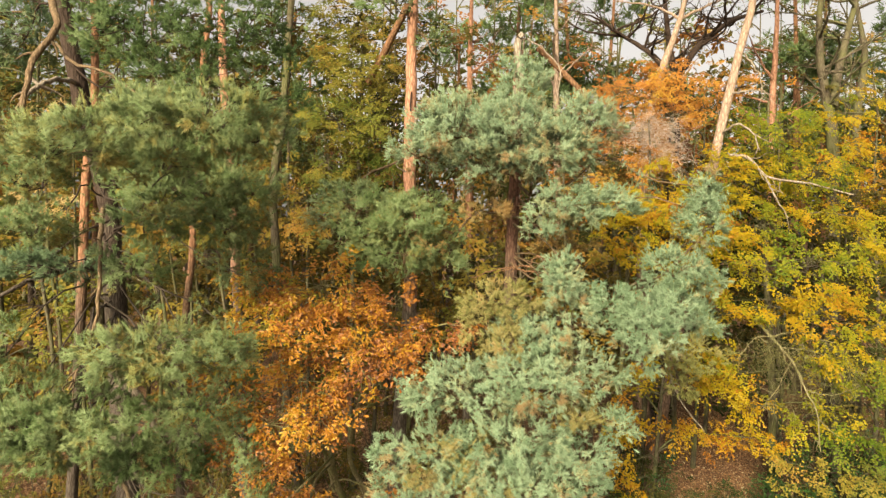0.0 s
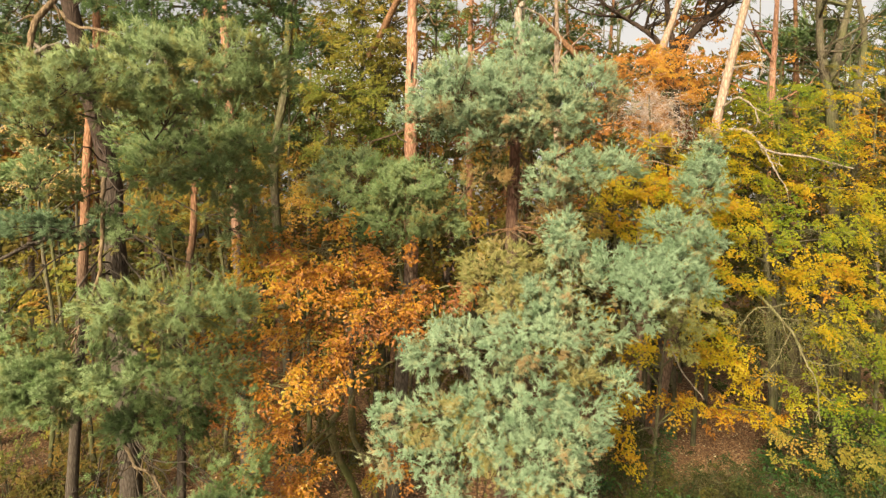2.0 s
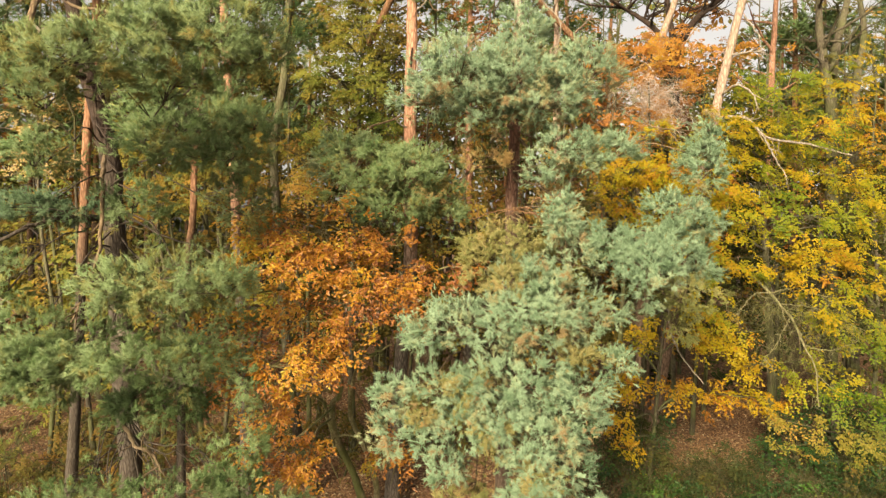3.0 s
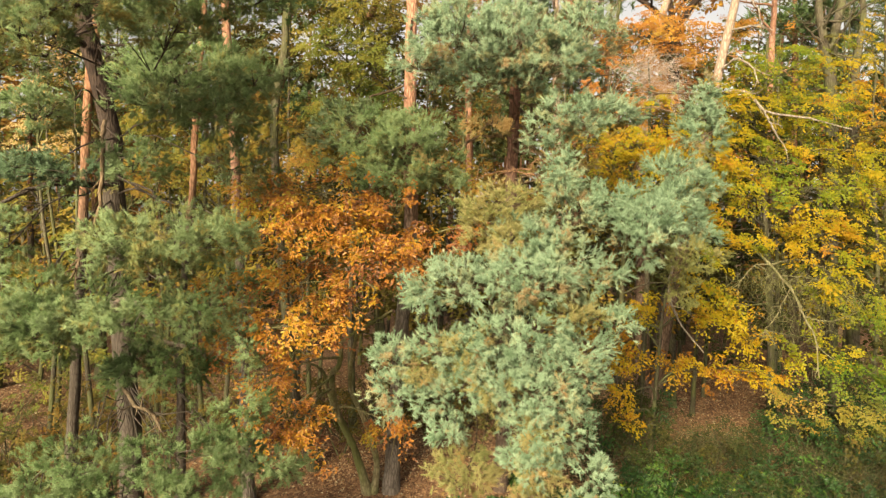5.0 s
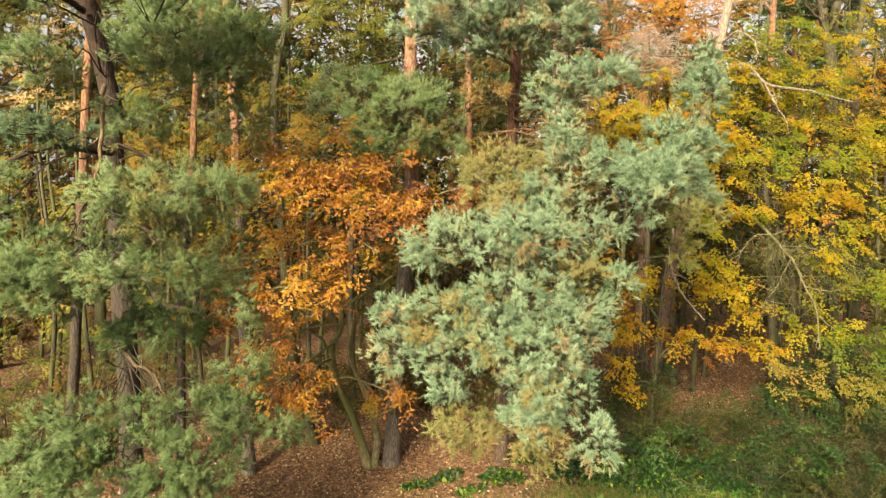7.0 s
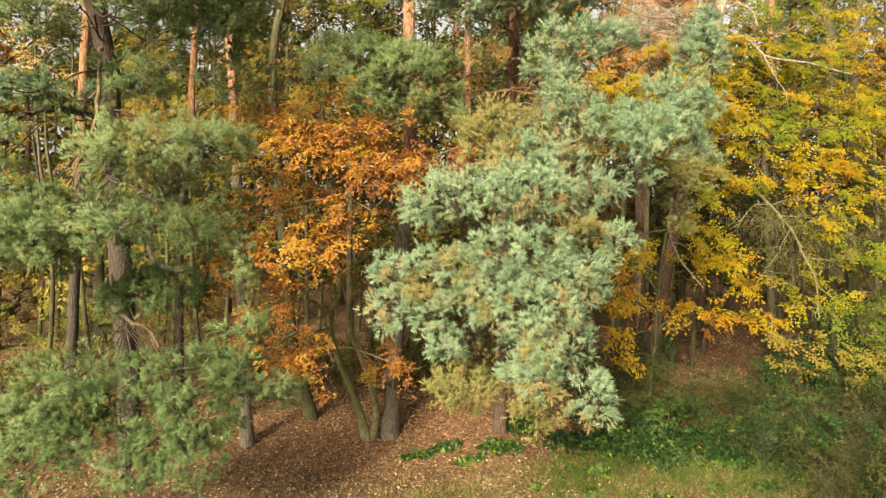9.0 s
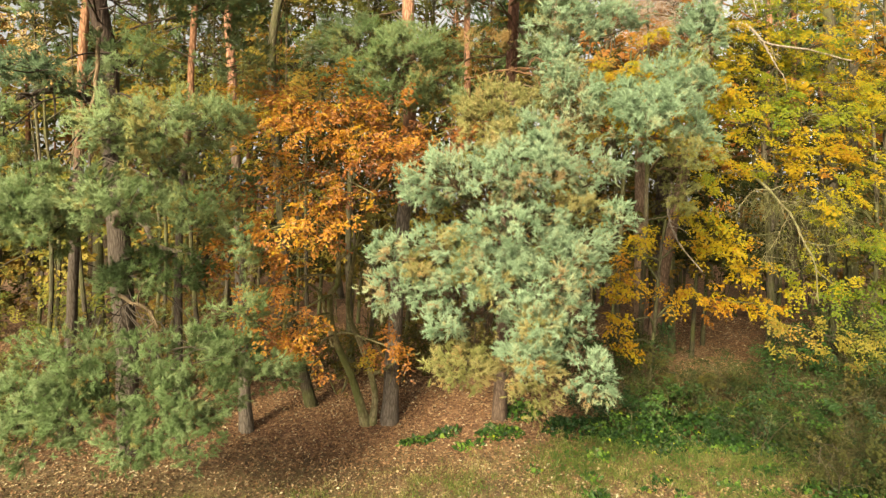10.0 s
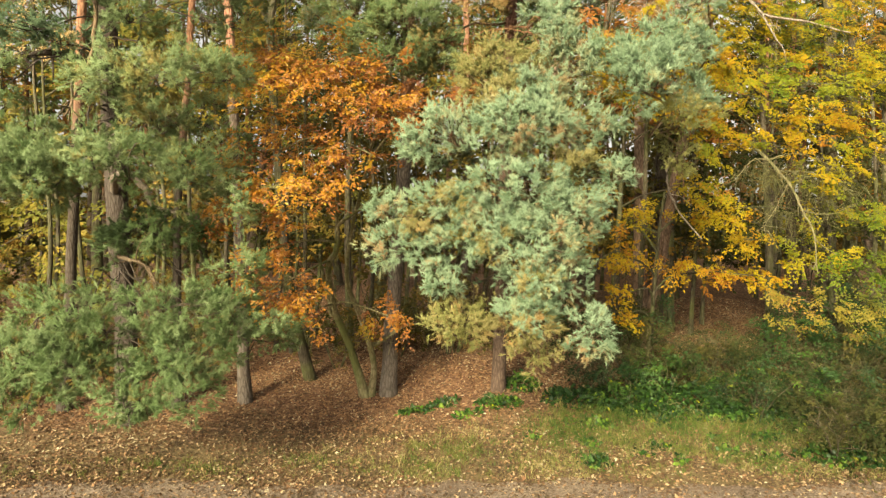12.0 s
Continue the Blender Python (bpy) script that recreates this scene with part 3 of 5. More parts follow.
for p in ((-5.66, 8.90, 2.60, 0.83, 0.61, 0.42), (-4.27, 9.20, 2.63, 1.04, 0.59, 0.41), (-3.63, 10.00, 2.56, 0.46, 0.43, 0.40), (-5.03, 9.00, 2.19, 1.12, 0.62, 0.43), (-6.10, 8.80, 2.08, 0.73, 0.61, 0.42), (-4.27, 9.40, 1.73, 0.68, 0.63, 0.44), (-4.63, 8.80, 1.24, 0.55, 0.38, 0.26), (-2.96, 10.50, 2.02, 0.54, 0.24, 0.17), (-5.95, 9.01, 1.93, 0.88, 0.50, 0.34), (-4.02, 9.31, 1.92, 0.91, 0.54, 0.37), (-4.06, 9.01, 1.68, 0.65, 0.41, 0.28), (-4.69, 8.81, 1.30, 0.50, 0.27, 0.19), (-6.47, 9.01, 1.55, 0.42, 0.39, 0.40), (-3.61, 10.01, 2.47, 0.57, 0.53, 0.47), (-6.11, 8.80, 1.43, 0.64, 0.51, 0.35), (-5.41, 8.90, 1.77, 0.64, 0.49, 0.34), (-3.92, 9.00, 1.36, 0.56, 0.44, 0.30)):
    bough(pine, on_path(t1, p[2] + 1.2), p, NEEDLE_GREEN, 0.5, thick=0.013, density=0.68, bark_of=DARK_BARK)
for p in ((-4.45, 8.45, 4.95, 0.6, 0.4, 0.25), (-4.95, 8.5, 4.82, 0.45, 0.35, 0.2), (-6.17, 8.96, 4.82, 0.74, 0.52, 0.36), (-3.25, 9.77, 4.40, 0.46, 0.42, 0.49), (-3.32, 9.97, 3.28, 0.52, 0.48, 0.36), (-5.91, 8.95, 4.58, 0.93, 0.45, 0.31), (-6.46, 9.26, 5.37, 0.67, 0.54, 0.37), (-4.19, 9.56, 4.72, 0.79, 0.66, 0.45), (-3.51, 9.96, 5.25, 0.41, 0.38, 0.42), (-6.60, 8.96, 6.15, 0.46, 0.43, 0.38), (-2.93, 9.96, 2.29, 0.62, 0.34, 0.23)):
    bough(pine, on_path(t1, p[2] + 1.0), p, NEEDLE_GREEN, 0.6, thick=0.022, density=0.6, bark_of=DARK_BARK)
for p in ((-6.25, 8.95, 4.84, 0.65, 0.58, 0.40), (-5.22, 8.95, 5.14, 0.74, 0.52, 0.36)):
    bough(pine, on_path(t1, p[2] + 1.0), p, NEEDLE_GREEN, 0.55, thick=0.022, density=0.65, bark_of=DARK_BARK)
# Below 10 m a paler tone makes up for shade; above, darker.
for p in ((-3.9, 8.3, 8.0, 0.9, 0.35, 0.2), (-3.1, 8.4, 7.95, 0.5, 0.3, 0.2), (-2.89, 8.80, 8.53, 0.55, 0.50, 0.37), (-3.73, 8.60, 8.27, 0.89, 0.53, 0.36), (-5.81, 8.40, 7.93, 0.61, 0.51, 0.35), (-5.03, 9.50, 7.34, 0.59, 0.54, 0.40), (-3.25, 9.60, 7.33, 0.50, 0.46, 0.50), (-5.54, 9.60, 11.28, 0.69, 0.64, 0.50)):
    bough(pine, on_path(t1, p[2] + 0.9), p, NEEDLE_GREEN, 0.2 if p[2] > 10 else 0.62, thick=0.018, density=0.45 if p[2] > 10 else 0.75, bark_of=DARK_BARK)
for p in ((-8.82, 12.40, 12.23, 0.77, 0.71, 0.78),):
    bough(pine, on_path(t1, p[2] + 0.4), p, NEEDLE_DARK, 0.4, thick=0.03, density=0.8, bark_of=DARK_BARK)
for p in ((-6.79, 10.46, 7.31, 0.87, 0.35, 0.24), (-6.79, 9.80, 7.29, 0.91, 0.33, 0.23)):
    bough(pine, on_path(t1, p[2] + 0.1), p, NEEDLE_DARK, 0.4, thick=0.022, bark_of=DARK_BARK)
for p in ((-4.94, 10.41, 3.89, 0.94, 0.57, 0.39), (-5.65, 10.61, 3.72, 0.49, 0.46, 0.33)):
    bough(pine, on_path(t1, p[2] + 0.3), p, NEEDLE_GREEN, 0.3, thick=0.03, density=1.2, bark_of=DARK_BARK)
for p in ((-8.0, 11.5, 15.5, 2.2, 2.0, 0.8), (-8.8, 11.8, 17.2, 1.8, 1.7, 0.8), (-8.3, 12.0, 18.6, 1.2, 1.2, 0.8), (-9.8, 12.4, 14.4, 1.6, 1.5, 0.5)):
    bough(pine, on_path(t1, p[2] - 0.3), p, NEEDLE_GREEN, 0.4, "far", thick=0.022, bark_of=DARK_BARK)
dead_branch(pine, [(-7.32, 11.00, 12.34), (-6.92, 10.60, 11.61), (-7.04, 10.20, 10.90), (-6.98, 9.90, 10.35), (-6.86, 9.60, 9.77)], 0.07, 0.04, TWIG, 5, "bare_limb")
dead_branch(pine, [(-7.39, 11.30, 11.52), (-6.38, 10.20, 10.79), (-5.31, 9.40, 10.39), (-4.65, 8.90, 9.97), (-4.09, 8.60, 9.81)], 0.032, 0.014, TWIG, 5, "bare_limb")
dead_branch(pine, [(-7.45, 10.40, 10.21), (-7.32, 10.80, 10.62), (-7.27, 11.20, 10.82), (-7.35, 11.80, 10.93)], 0.04, 0.05, DEAD_WOOD, 2, "bare_limb")
dead_branch(pine, [(-6.33, 11.00, 8.35), (-5.46, 9.40, 7.70), (-5.20, 8.90, 6.72), (-5.32, 8.80, 6.09), (-5.48, 8.70, 5.53)], 0.04, 0.015, TWIG, 7, "bare_limb", 0.4)
dead_branch(pine, [(-5.99, 11.00, 3.48), (-5.05, 9.60, 3.42), (-4.72, 9.50, 3.34), (-4.49, 9.40, 3.04)], 0.04, 0.015, TWIG, 8, "bare_limb", 0.6)
dead_branch(pine, [(-6.72, 12.21, 4.78), (-6.31, 11.51, 4.98), (-5.81, 11.01, 5.01), (-5.50, 10.81, 4.85), (-5.29, 10.71, 4.62), (-5.14, 10.61, 4.36), (-4.84, 10.51, 4.28), (-4.35, 10.41, 4.19), (-4.18, 10.41, 4.03)], 0.085, 0.025, DEAD_WOOD, 3, "bare_limb")
dead_branch(pine, [(-6.73, 11.96, 7.24), (-7.01, 10.96, 7.20), (-7.36, 10.56, 7.04), (-7.82, 10.36, 6.75)], 0.07, 0.03, DARK_BARK, 4, "bare_limb")
dead_branch(pine, [(-7.18, 11.76, 10.04), (-7.22, 10.96, 10.01), (-7.67, 10.56, 9.81)], 0.07, 0.03, DARK_BARK, 4, "bare_limb")

# ---- the middle pine with a broken top; its lower boughs hang far out into the light ----
pine = thing("pine_tree", "pine with snapped top and blue-green boughs hanging low", "tree", "pines at the edge")
t8 = trunk(pine, [(1.36, 14.05, -0.2), (1.42, 13.7, 3.0), (1.50, 13.00, 7.49), (1.54, 12.60, 9.30), (1.59, 12.40, 11.76)], 0.165, 0.1, RED_BARK)
wood("snapped_stub", [tube(smooth_path([(1.58, 12.40, 10.28), (1.61, 12.30, 11.14), (1.55, 12.30, 11.84), (1.65, 12.30, 12.08)], 10), 0.12, 0.06, 9, 0.12)], DEAD_WOOD, pine, "barkless pale grey snapped stub")
wood("broken_top", [tube(smooth_path([(1.99, 12.40, 11.83), (2.46, 12.50, 11.41), (3.18, 12.60, 10.72)], 12), 0.07, 0.055, 9, 0.08)], RED_WOOD, pine, "snapped orange pine top hanging sideways")
dead_branch(pine, [(1.43, 12.40, 11.82), (1.78, 12.30, 11.96), (2.38, 12.10, 11.31), (2.25, 12.00, 10.48)], 0.02, 0.01, DEAD_WOOD, 5)
for p in ((0.26, 10.50, 9.77, 0.87, 0.80, 0.61), (1.18, 10.60, 9.69, 0.98, 0.81, 0.56), (2.57, 10.50, 9.77, 0.56, 0.52, 0.53), (1.80, 10.70, 9.35, 1.05, 0.79, 0.54), (0.90, 11.00, 9.19, 0.91, 0.59, 0.40), (-0.46, 11.00, 9.42, 0.55, 0.47, 0.32), (1.52, 11.30, 10.74, 0.52, 0.49, 0.45)):
    bough(pine, on_path(t8, p[2] - 0.2), p, NEEDLE_BLUE, 0.64, thick=0.024, density=1.5)
for p in ((2.31, 10.70, 8.38, 0.88, 0.46, 0.32), (3.10, 10.60, 8.37, 0.42, 0.39, 0.27), (2.06, 11.00, 8.08, 0.57, 0.30, 0.21)):
    bough(pine, on_path(t8, p[2] + 0.3), p, NEEDLE_BLUE, 0.6, density=1.3)
for p in ((0.73, 11.60, 8.33, 0.60, 0.28, 0.20), (2.40, 12.20, 7.61, 0.63, 0.41, 0.28), (-0.26, 11.50, 7.70, 0.19, 0.18, 0.12)):
    bough(pine, on_path(t8, p[2] + 0.6), p, NEEDLE_OLIVE, 0.92, density=0.8)
for p in ((1.07, 9.86, 6.66, 0.77, 0.48, 0.33), (0.72, 9.75, 6.32, 0.55, 0.4, 0.36), (0.13, 9.86, 4.06, 0.72, 0.42, 0.29), (0.35, 9.46, 2.49, 0.54, 0.26, 0.18), (1.54, 9.56, 1.91, 0.45, 0.26, 0.18), (2.37, 9.76, 4.87, 0.40, 0.27, 0.19)):
    bough(pine, on_path(t8, p[2] - 0.2), p, NEEDLE_OLIVE, 0.5, thick=0.018)
for p in ((1.94, 9.46, 7.08, 0.20, 0.18, 0.32), (2.03, 9.46, 6.44, 0.44, 0.41, 0.45), (1.31, 9.56, 6.17, 0.59, 0.44, 0.30), (0.30, 9.36, 5.36, 0.92, 0.65, 0.44), (-0.24, 9.46, 5.22, 0.41, 0.35, 0.24), (1.26, 9.16, 5.50, 0.85, 0.70, 0.48), (1.89, 9.26, 5.76, 0.58, 0.53, 0.39), (2.51, 9.56, 5.44, 0.38, 0.35, 0.38)):
    bough(pine, on_path(t8, p[2] - 0.3), p, NEEDLE_BLUE, 0.62, thick=0.02)
for p in ((-0.81, 9.76, 4.21, 0.38, 0.36, 0.31), (-0.06, 9.56, 4.34, 0.74, 0.47, 0.32), (1.17, 9.16, 4.57, 0.76, 0.63, 0.44), (2.16, 9.26, 4.38, 0.46, 0.43, 0.37), (-0.80, 9.56, 3.60, 0.48, 0.41, 0.28), (0.12, 9.56, 3.60, 0.64, 0.47, 0.32), (1.52, 9.16, 3.69, 0.85, 0.68, 0.46)):
    bough(pine, on_path(t8, p[2] - 0.2), p, NEEDLE_BLUE, 0.57, thick=0.02)
for p in ((0.12, 9.46, 3.08, 0.44, 0.32, 0.22), (1.67, 9.26, 3.14, 0.82, 0.54, 0.37), (1.38, 9.36, 2.57, 0.53, 0.49, 0.35), (2.34, 9.26, 2.34, 0.40, 0.37, 0.37), (1.89, 9.26, 4.03, 0.67, 0.57, 0.39), (0.75, 9.46, 3.90, 0.69, 0.58, 0.40)):
    bough(pine, on_path(t8, p[2]), p, NEEDLE_BLUE, 0.57, thick=0.02)

for p in ((0.39, 9.25, 4.46, 0.40, 0.28, 0.20), (0.30, 9.35, 2.33, 0.49, 0.45, 0.32), (1.36, 9.25, 2.37, 0.46, 0.40, 0.27), (1.38, 9.05, 3.14, 0.30, 0.25, 0.17), (1.97, 9.15, 4.91, 0.36, 0.23, 0.15), (0.73, 9.15, 3.77, 0.34, 0.23, 0.15), (-0.42, 9.45, 3.97, 0.27, 0.23, 0.16), (1.04, 9.55, 6.06, 0.45, 0.29, 0.20)):
    bough(pine, on_path(t8, p[2] + 0.8), p, NEEDLE_OLIVE, 0.6, thick=0.014, density=0.9)
for way in ([(1.90, 9.90, 7.36), (1.57, 9.90, 7.46), (1.38, 9.90, 7.21)], [(1.52, 9.90, 7.21), (1.00, 9.90, 7.29), (0.47, 9.80, 7.12)], [(1.68, 10.00, 7.04), (1.38, 9.90, 7.33), (0.82, 9.80, 7.18)]):
    dead_branch(pine, way, 0.014, 0.006, RED_WOOD, 3, "bare_twig", 0.25)
for p in ((1.94, 9.46, 7.36, 0.06, 0.06, 0.12), (4.58, 10.3, 8.75, 0.06, 0.06, 0.18), (4.56, 10.3, 8.3, 0.14, 0.14, 0.2), (1.94, 9.46, 7.23, 0.13, 0.12, 0.16), (1.94, 9.46, 6.97, 0.20, 0.18, 0.20), (2.37, 9.46, 6.80, 0.13, 0.12, 0.18), (2.81, 9.36, 4.77, 0.19, 0.18, 0.24)):
    bough(pine, on_path(t8, p[2] + 0.4), p, NEEDLE_BLUE, 0.5, thick=0.02, density=2.2)

# ---- the tall orange-barked pine ----
pine = thing("pine_tree", "tall pine with bright orange upper bark and dark bough", "tree", "pines at the edge")
t7_tree = pine
t7 = trunk(pine, [(-1.27, 14.4, -0.1), (-1.17, 14.31, 1.98), (-0.76, 13.81, 6.65), (-0.74, 13.20, 8.87), (-0.71, 13.10, 11.24), (-0.66, 13.10, 12.87), (-0.6, 13.1, 16.5), (-0.55, 13.1, 19)], 0.19, 0.07, PINE_BARK)
for p in ((-1.67, 12.10, 8.48, 0.94, 0.70, 0.48), (-0.55, 11.80, 8.23, 0.91, 0.72, 0.50), (-2.00, 12.00, 7.84, 0.68, 0.51, 0.35), (-0.96, 12.00, 7.50, 1.12, 0.44, 0.30), (-0.05, 12.00, 7.61, 0.47, 0.44, 0.48), (-0.69, 11.60, 8.05, 0.74, 0.69, 0.49), (-0.77, 11.70, 7.48, 0.72, 0.39, 0.27), (-2.28, 12.00, 8.24, 0.52, 0.33, 0.23), (-2.15, 12.20, 8.66, 0.69, 0.34, 0.23), (0.01, 12.00, 7.27, 0.52, 0.29, 0.20)):
    bough(pine, on_path(t7, p[2] + 0.3), p, NEEDLE_DARK if p[0] < -2.1 else NEEDLE_GREEN, 0.8 if p[0] < -2.1 else 0.66, thick=0.03, density=1.1)
for p in ((-0.89, 12.60, 12.73, 0.91, 0.46, 0.32), (-0.24, 13.00, 12.02, 0.40, 0.37, 0.27), (-1.4, 13, 15.2, 1.4, 1.3, 0.5), (0.3, 13.2, 16.4, 1.5, 1.4, 0.5), (-0.6, 13.2, 18.3, 1.6, 1.6, 0.9)):
    bough(pine, on_path(t7, p[2] - 0.2), p, NEEDLE_GREEN, 0.5, "mid", thick=0.03)
dead_branch(pine, [(-0.71, 13.10, 9.80), (-0.54, 12.90, 10.70), (-0.29, 12.80, 10.74)], 0.03, 0.012, DEAD_WOOD, 1)

for way, r in (([(-0.62, 13.0, 10.43), (-0.45, 12.85, 10.5), (-0.3, 12.75, 10.62)], 0.022), ([(-0.62, 13.05, 9.85), (-0.42, 12.9, 9.86), (-0.28, 12.85, 9.98)], 0.026), ([(-0.8, 13.05, 9.3), (-0.98, 12.95, 9.38), (-1.05, 12.9, 9.5)], 0.018), ([(-0.64, 13.1, 11.9), (-0.45, 13.0, 12.0), (-0.3, 12.95, 12.2)], 0.02)):
    wood("stub", [tube(smooth_path(way, 6), r, r * 0.55, 6, 0.08)], DEAD_WOOD, pine, "short pale broken branch stub")
# Dark strip laid on the bark in place of a hole's inner shade.
hollow = [(-0.71, 12.965, 10.62), (-0.715, 12.945, 10.78), (-0.70, 12.945, 10.95), (-0.69, 12.965, 11.05)]
wood("knot_hole_shade", [tube(smooth_path(hollow, 8), 0.02, 0.015, 8, 0.1)], DARK_BARK, pine, "dark strip standing for the shade in a knot hole")

# ---- the leaning pine in the yellow beeches, with bare grey branches ----
pine = thing("pine_tree", "leaning pale-barked pine with bare dead branches", "tree", "pines at the edge")
t9 = trunk(pine, [(5.62, 16.2, 0.3), (5.68, 16.1, 1.2), (5.95, 15.7, 3.9), (6.5, 15.4, 7.2), (7.12, 15.15, 10.6), (7.57, 15.00, 12.78), (7.86, 15.00, 13.92), (8.1, 15, 16.5), (8.3, 15, 19)], 0.17, 0.06, PALE_BARK)
dead_branch(pine, [(7.11, 15.00, 10.55), (7.27, 14.60, 10.68), (7.52, 14.40, 10.44), (7.62, 14.20, 9.99)], 0.035, 0.015, DEAD_WOOD, 2)
dead_branch(pine, [(7.26, 15.00, 9.98), (7.60, 14.70, 9.86), (8.04, 14.60, 9.36), (9.02, 14.60, 9.22), (10.13, 14.60, 8.94)], 0.045, 0.018, DEAD_WOOD, 6)
dead_branch(pine, [(7.97, 14.60, 9.40), (8.07, 14.40, 8.92), (8.35, 14.30, 8.37)], 0.03, 0.01, DEAD_WOOD, 4)
dead_branch(pine, [(7.33, 15.00, 11.56), (7.81, 14.70, 11.55), (8.12, 14.50, 11.36)], 0.03, 0.01, DEAD_WOOD, 3)
dead_branch(pine, [(7.66, 15.00, 12.56), (7.88, 14.70, 11.90), (7.90, 14.60, 11.24)], 0.025, 0.008, DEAD_WOOD, 3)
for p in ((4.56, 10.36, 8.51, 0.19, 0.18, 0.33), (4.56, 10.36, 7.99, 0.41, 0.38, 0.37), (3.98, 10.16, 7.25, 0.61, 0.44, 0.30), (4.47, 10.16, 7.09, 0.34, 0.31, 0.26), (3.10, 9.16, 6.25, 0.52, 0.48, 0.56), (2.72, 9.36, 6.66, 0.37, 0.34, 0.28), (4.45, 10.46, 6.31, 0.41, 0.38, 0.31), (3.68, 9.76, 6.65, 0.51, 0.45, 0.31)):
    bough(pine, on_path(t9, p[2] + 0.5), p, NEEDLE_BLUE, 0.45, thick=0.03, density=1.35)
for p in ((4.09, 9.96, 5.81, 0.60, 0.49, 0.34), (4.24, 10.56, 5.20, 0.42, 0.29, 0.20)):
    bough(pine, on_path(t9, p[2] + 0.8), p, NEEDLE_OLIVE, 0.35, density=0.6)
for p in ((7.6, 14.6, 15.2, 1.4, 1.3, 0.5), (8.8, 15.2, 16.6, 1.6, 1.4, 0.6), (8.2, 15, 18.6, 1.7, 1.6, 0.9)):
    bough(pine, on_path(t9, p[2] - 0.3), p, NEEDLE_GREEN, 0.5, "mid", thick=0.03)
dead_branch(pine, [(5.06, 13.01, 5.73), (4.85, 12.61, 4.94), (5.07, 12.41, 4.33), (5.44, 12.31, 3.79)], 0.03, 0.012, DEAD_WOOD, 5)

# ---- the slender pines behind, at the left ----
def slender_pine(points, r0, material, crown, label):
    ob = thing("pine_tree", label, "tree", "pines at the edge")
    path = trunk(ob, points, r0, 0.06, material)
    for p in crown:
        bough(ob, on_path(path, p[2] - 0.2), p, NEEDLE_GREEN, 0.45, "mid", thick=0.04)
    return ob


slender_pine([(-8.9, 14, -0.35), (-8.61, 13.81, 3.09), (-8.29, 13.51, 6.07), (-8.05, 13.36, 9.52), (-7.89, 13.40, 11.20), (-7.9, 13.4, 14), (-7.8, 13.4, 18)], 0.125, ORANGE_BARK,
             ((-8.4, 13.8, 15.5, 1.5, 1.4, 0.6), (-7.4, 13.6, 16.8, 1.5, 1.4, 0.6), (-7.9, 13.5, 18.2, 1.3, 1.3, 0.8)), "pine with sunlit pale orange bark behind dark trunk")
slender_pine([(-6.1, 13.7, -0.2), (-6.04, 13.61, 4.14), (-5.82, 13.40, 6.27), (-5.60, 13.16, 7.32), (-5.54, 13.16, 8.71), (-5.35, 13.20, 11.65), (-5.2, 13.2, 13.5), (-5.2, 13.2, 17)], 0.085, ORANGE_BARK,
             ((-5.6, 13, 14.8, 1.3, 1.3, 0.5), (-4.9, 13.4, 16, 1.3, 1.2, 0.5), (-5.2, 13.2, 17.2, 1.1, 1.1, 0.6)), "slim pine with flaking orange bark")
slender_pine([(-4.62, 14.0, -0.25), (-4.69, 14.01, 2.01), (-4.72, 13.81, 4.54), (-4.68, 13.26, 7.84), (-4.95, 13.30, 11.68), (-5.0, 13.3, 14), (-5.1, 13.3, 18)], 0.14, PINE_BARK,
             ((-5.4, 13.4, 15.4, 1.4, 1.2, 0.5), (-4.6, 13.2, 16.6, 1.4, 1.3, 0.5), (-5.1, 13.2, 18, 1.2, 1.2, 0.7)), "pine with grey plated foot and orange upper stem")
slender_pine([(-3.4, 15.5, 0.15), (-3.84, 15.01, 2.76), (-4.18, 14.57, 8.55), (-3.90, 14.47, 10.89), (-3.77, 14.50, 13.16), (-3.6, 14.5, 15), (-3.5, 14.5, 18)], 0.125, GREY_BARK,
             ((-4.0, 14.4, 15.8, 1.4, 1.3, 0.5), (-3.1, 14.6, 17, 1.4, 1.3, 0.6), (-3.5, 14.5, 18.3, 1.1, 1.1, 0.7)), "grey-stemmed slender pine with scaly bark")

# ---- the orange oak with mossy forked stems ----
oak = thing("oak_tree", "young oak with orange autumn leaves on mossy forked stems", "tree")
o1 = trunk(oak, [(-1.8, 14.4, -0.1), (-2.13, 14.11, 1.19), (-2.44, 13.41, 2.34), (-2.40, 12.71, 3.25), (-2.13, 12.21, 3.73), (-2.03, 11.36, 5.70), (-2.13, 10.76, 6.84)], 0.1, 0.03, MOSS_BARK, 9, "stem", 0.08)
o2 = trunk(oak, [(-1.7, 14.38, -0.1), (-1.61, 14.21, 0.90), (-1.88, 13.81, 2.03), (-2.09, 13.31, 2.85), (-1.95, 12.71, 3.74), (-1.54, 11.76, 4.91), (-0.98, 10.56, 6.41)], 0.085, 0.02, MOSS_BARK, 9, "stem", 0.05)
dead_branch(oak, [(-1.64, 14.21, 1.28), (-1.23, 13.91, 1.52), (-0.82, 13.71, 1.81), (-0.49, 13.51, 1.91)], 0.05, 0.02, MOSS_BARK, 3, "limb")
dead_branch(oak, [(-2.49, 13.51, 2.07), (-2.60, 12.81, 3.25), (-2.83, 12.21, 3.62)], 0.05, 0.02, MOSS_BARK, 3, "limb")
dead_branch(oak, [(-2.09, 12.01, 4.07), (-1.61, 11.81, 4.40), (-1.01, 11.41, 4.76)], 0.04, 0.02, MOSS_BARK, 2, "limb")
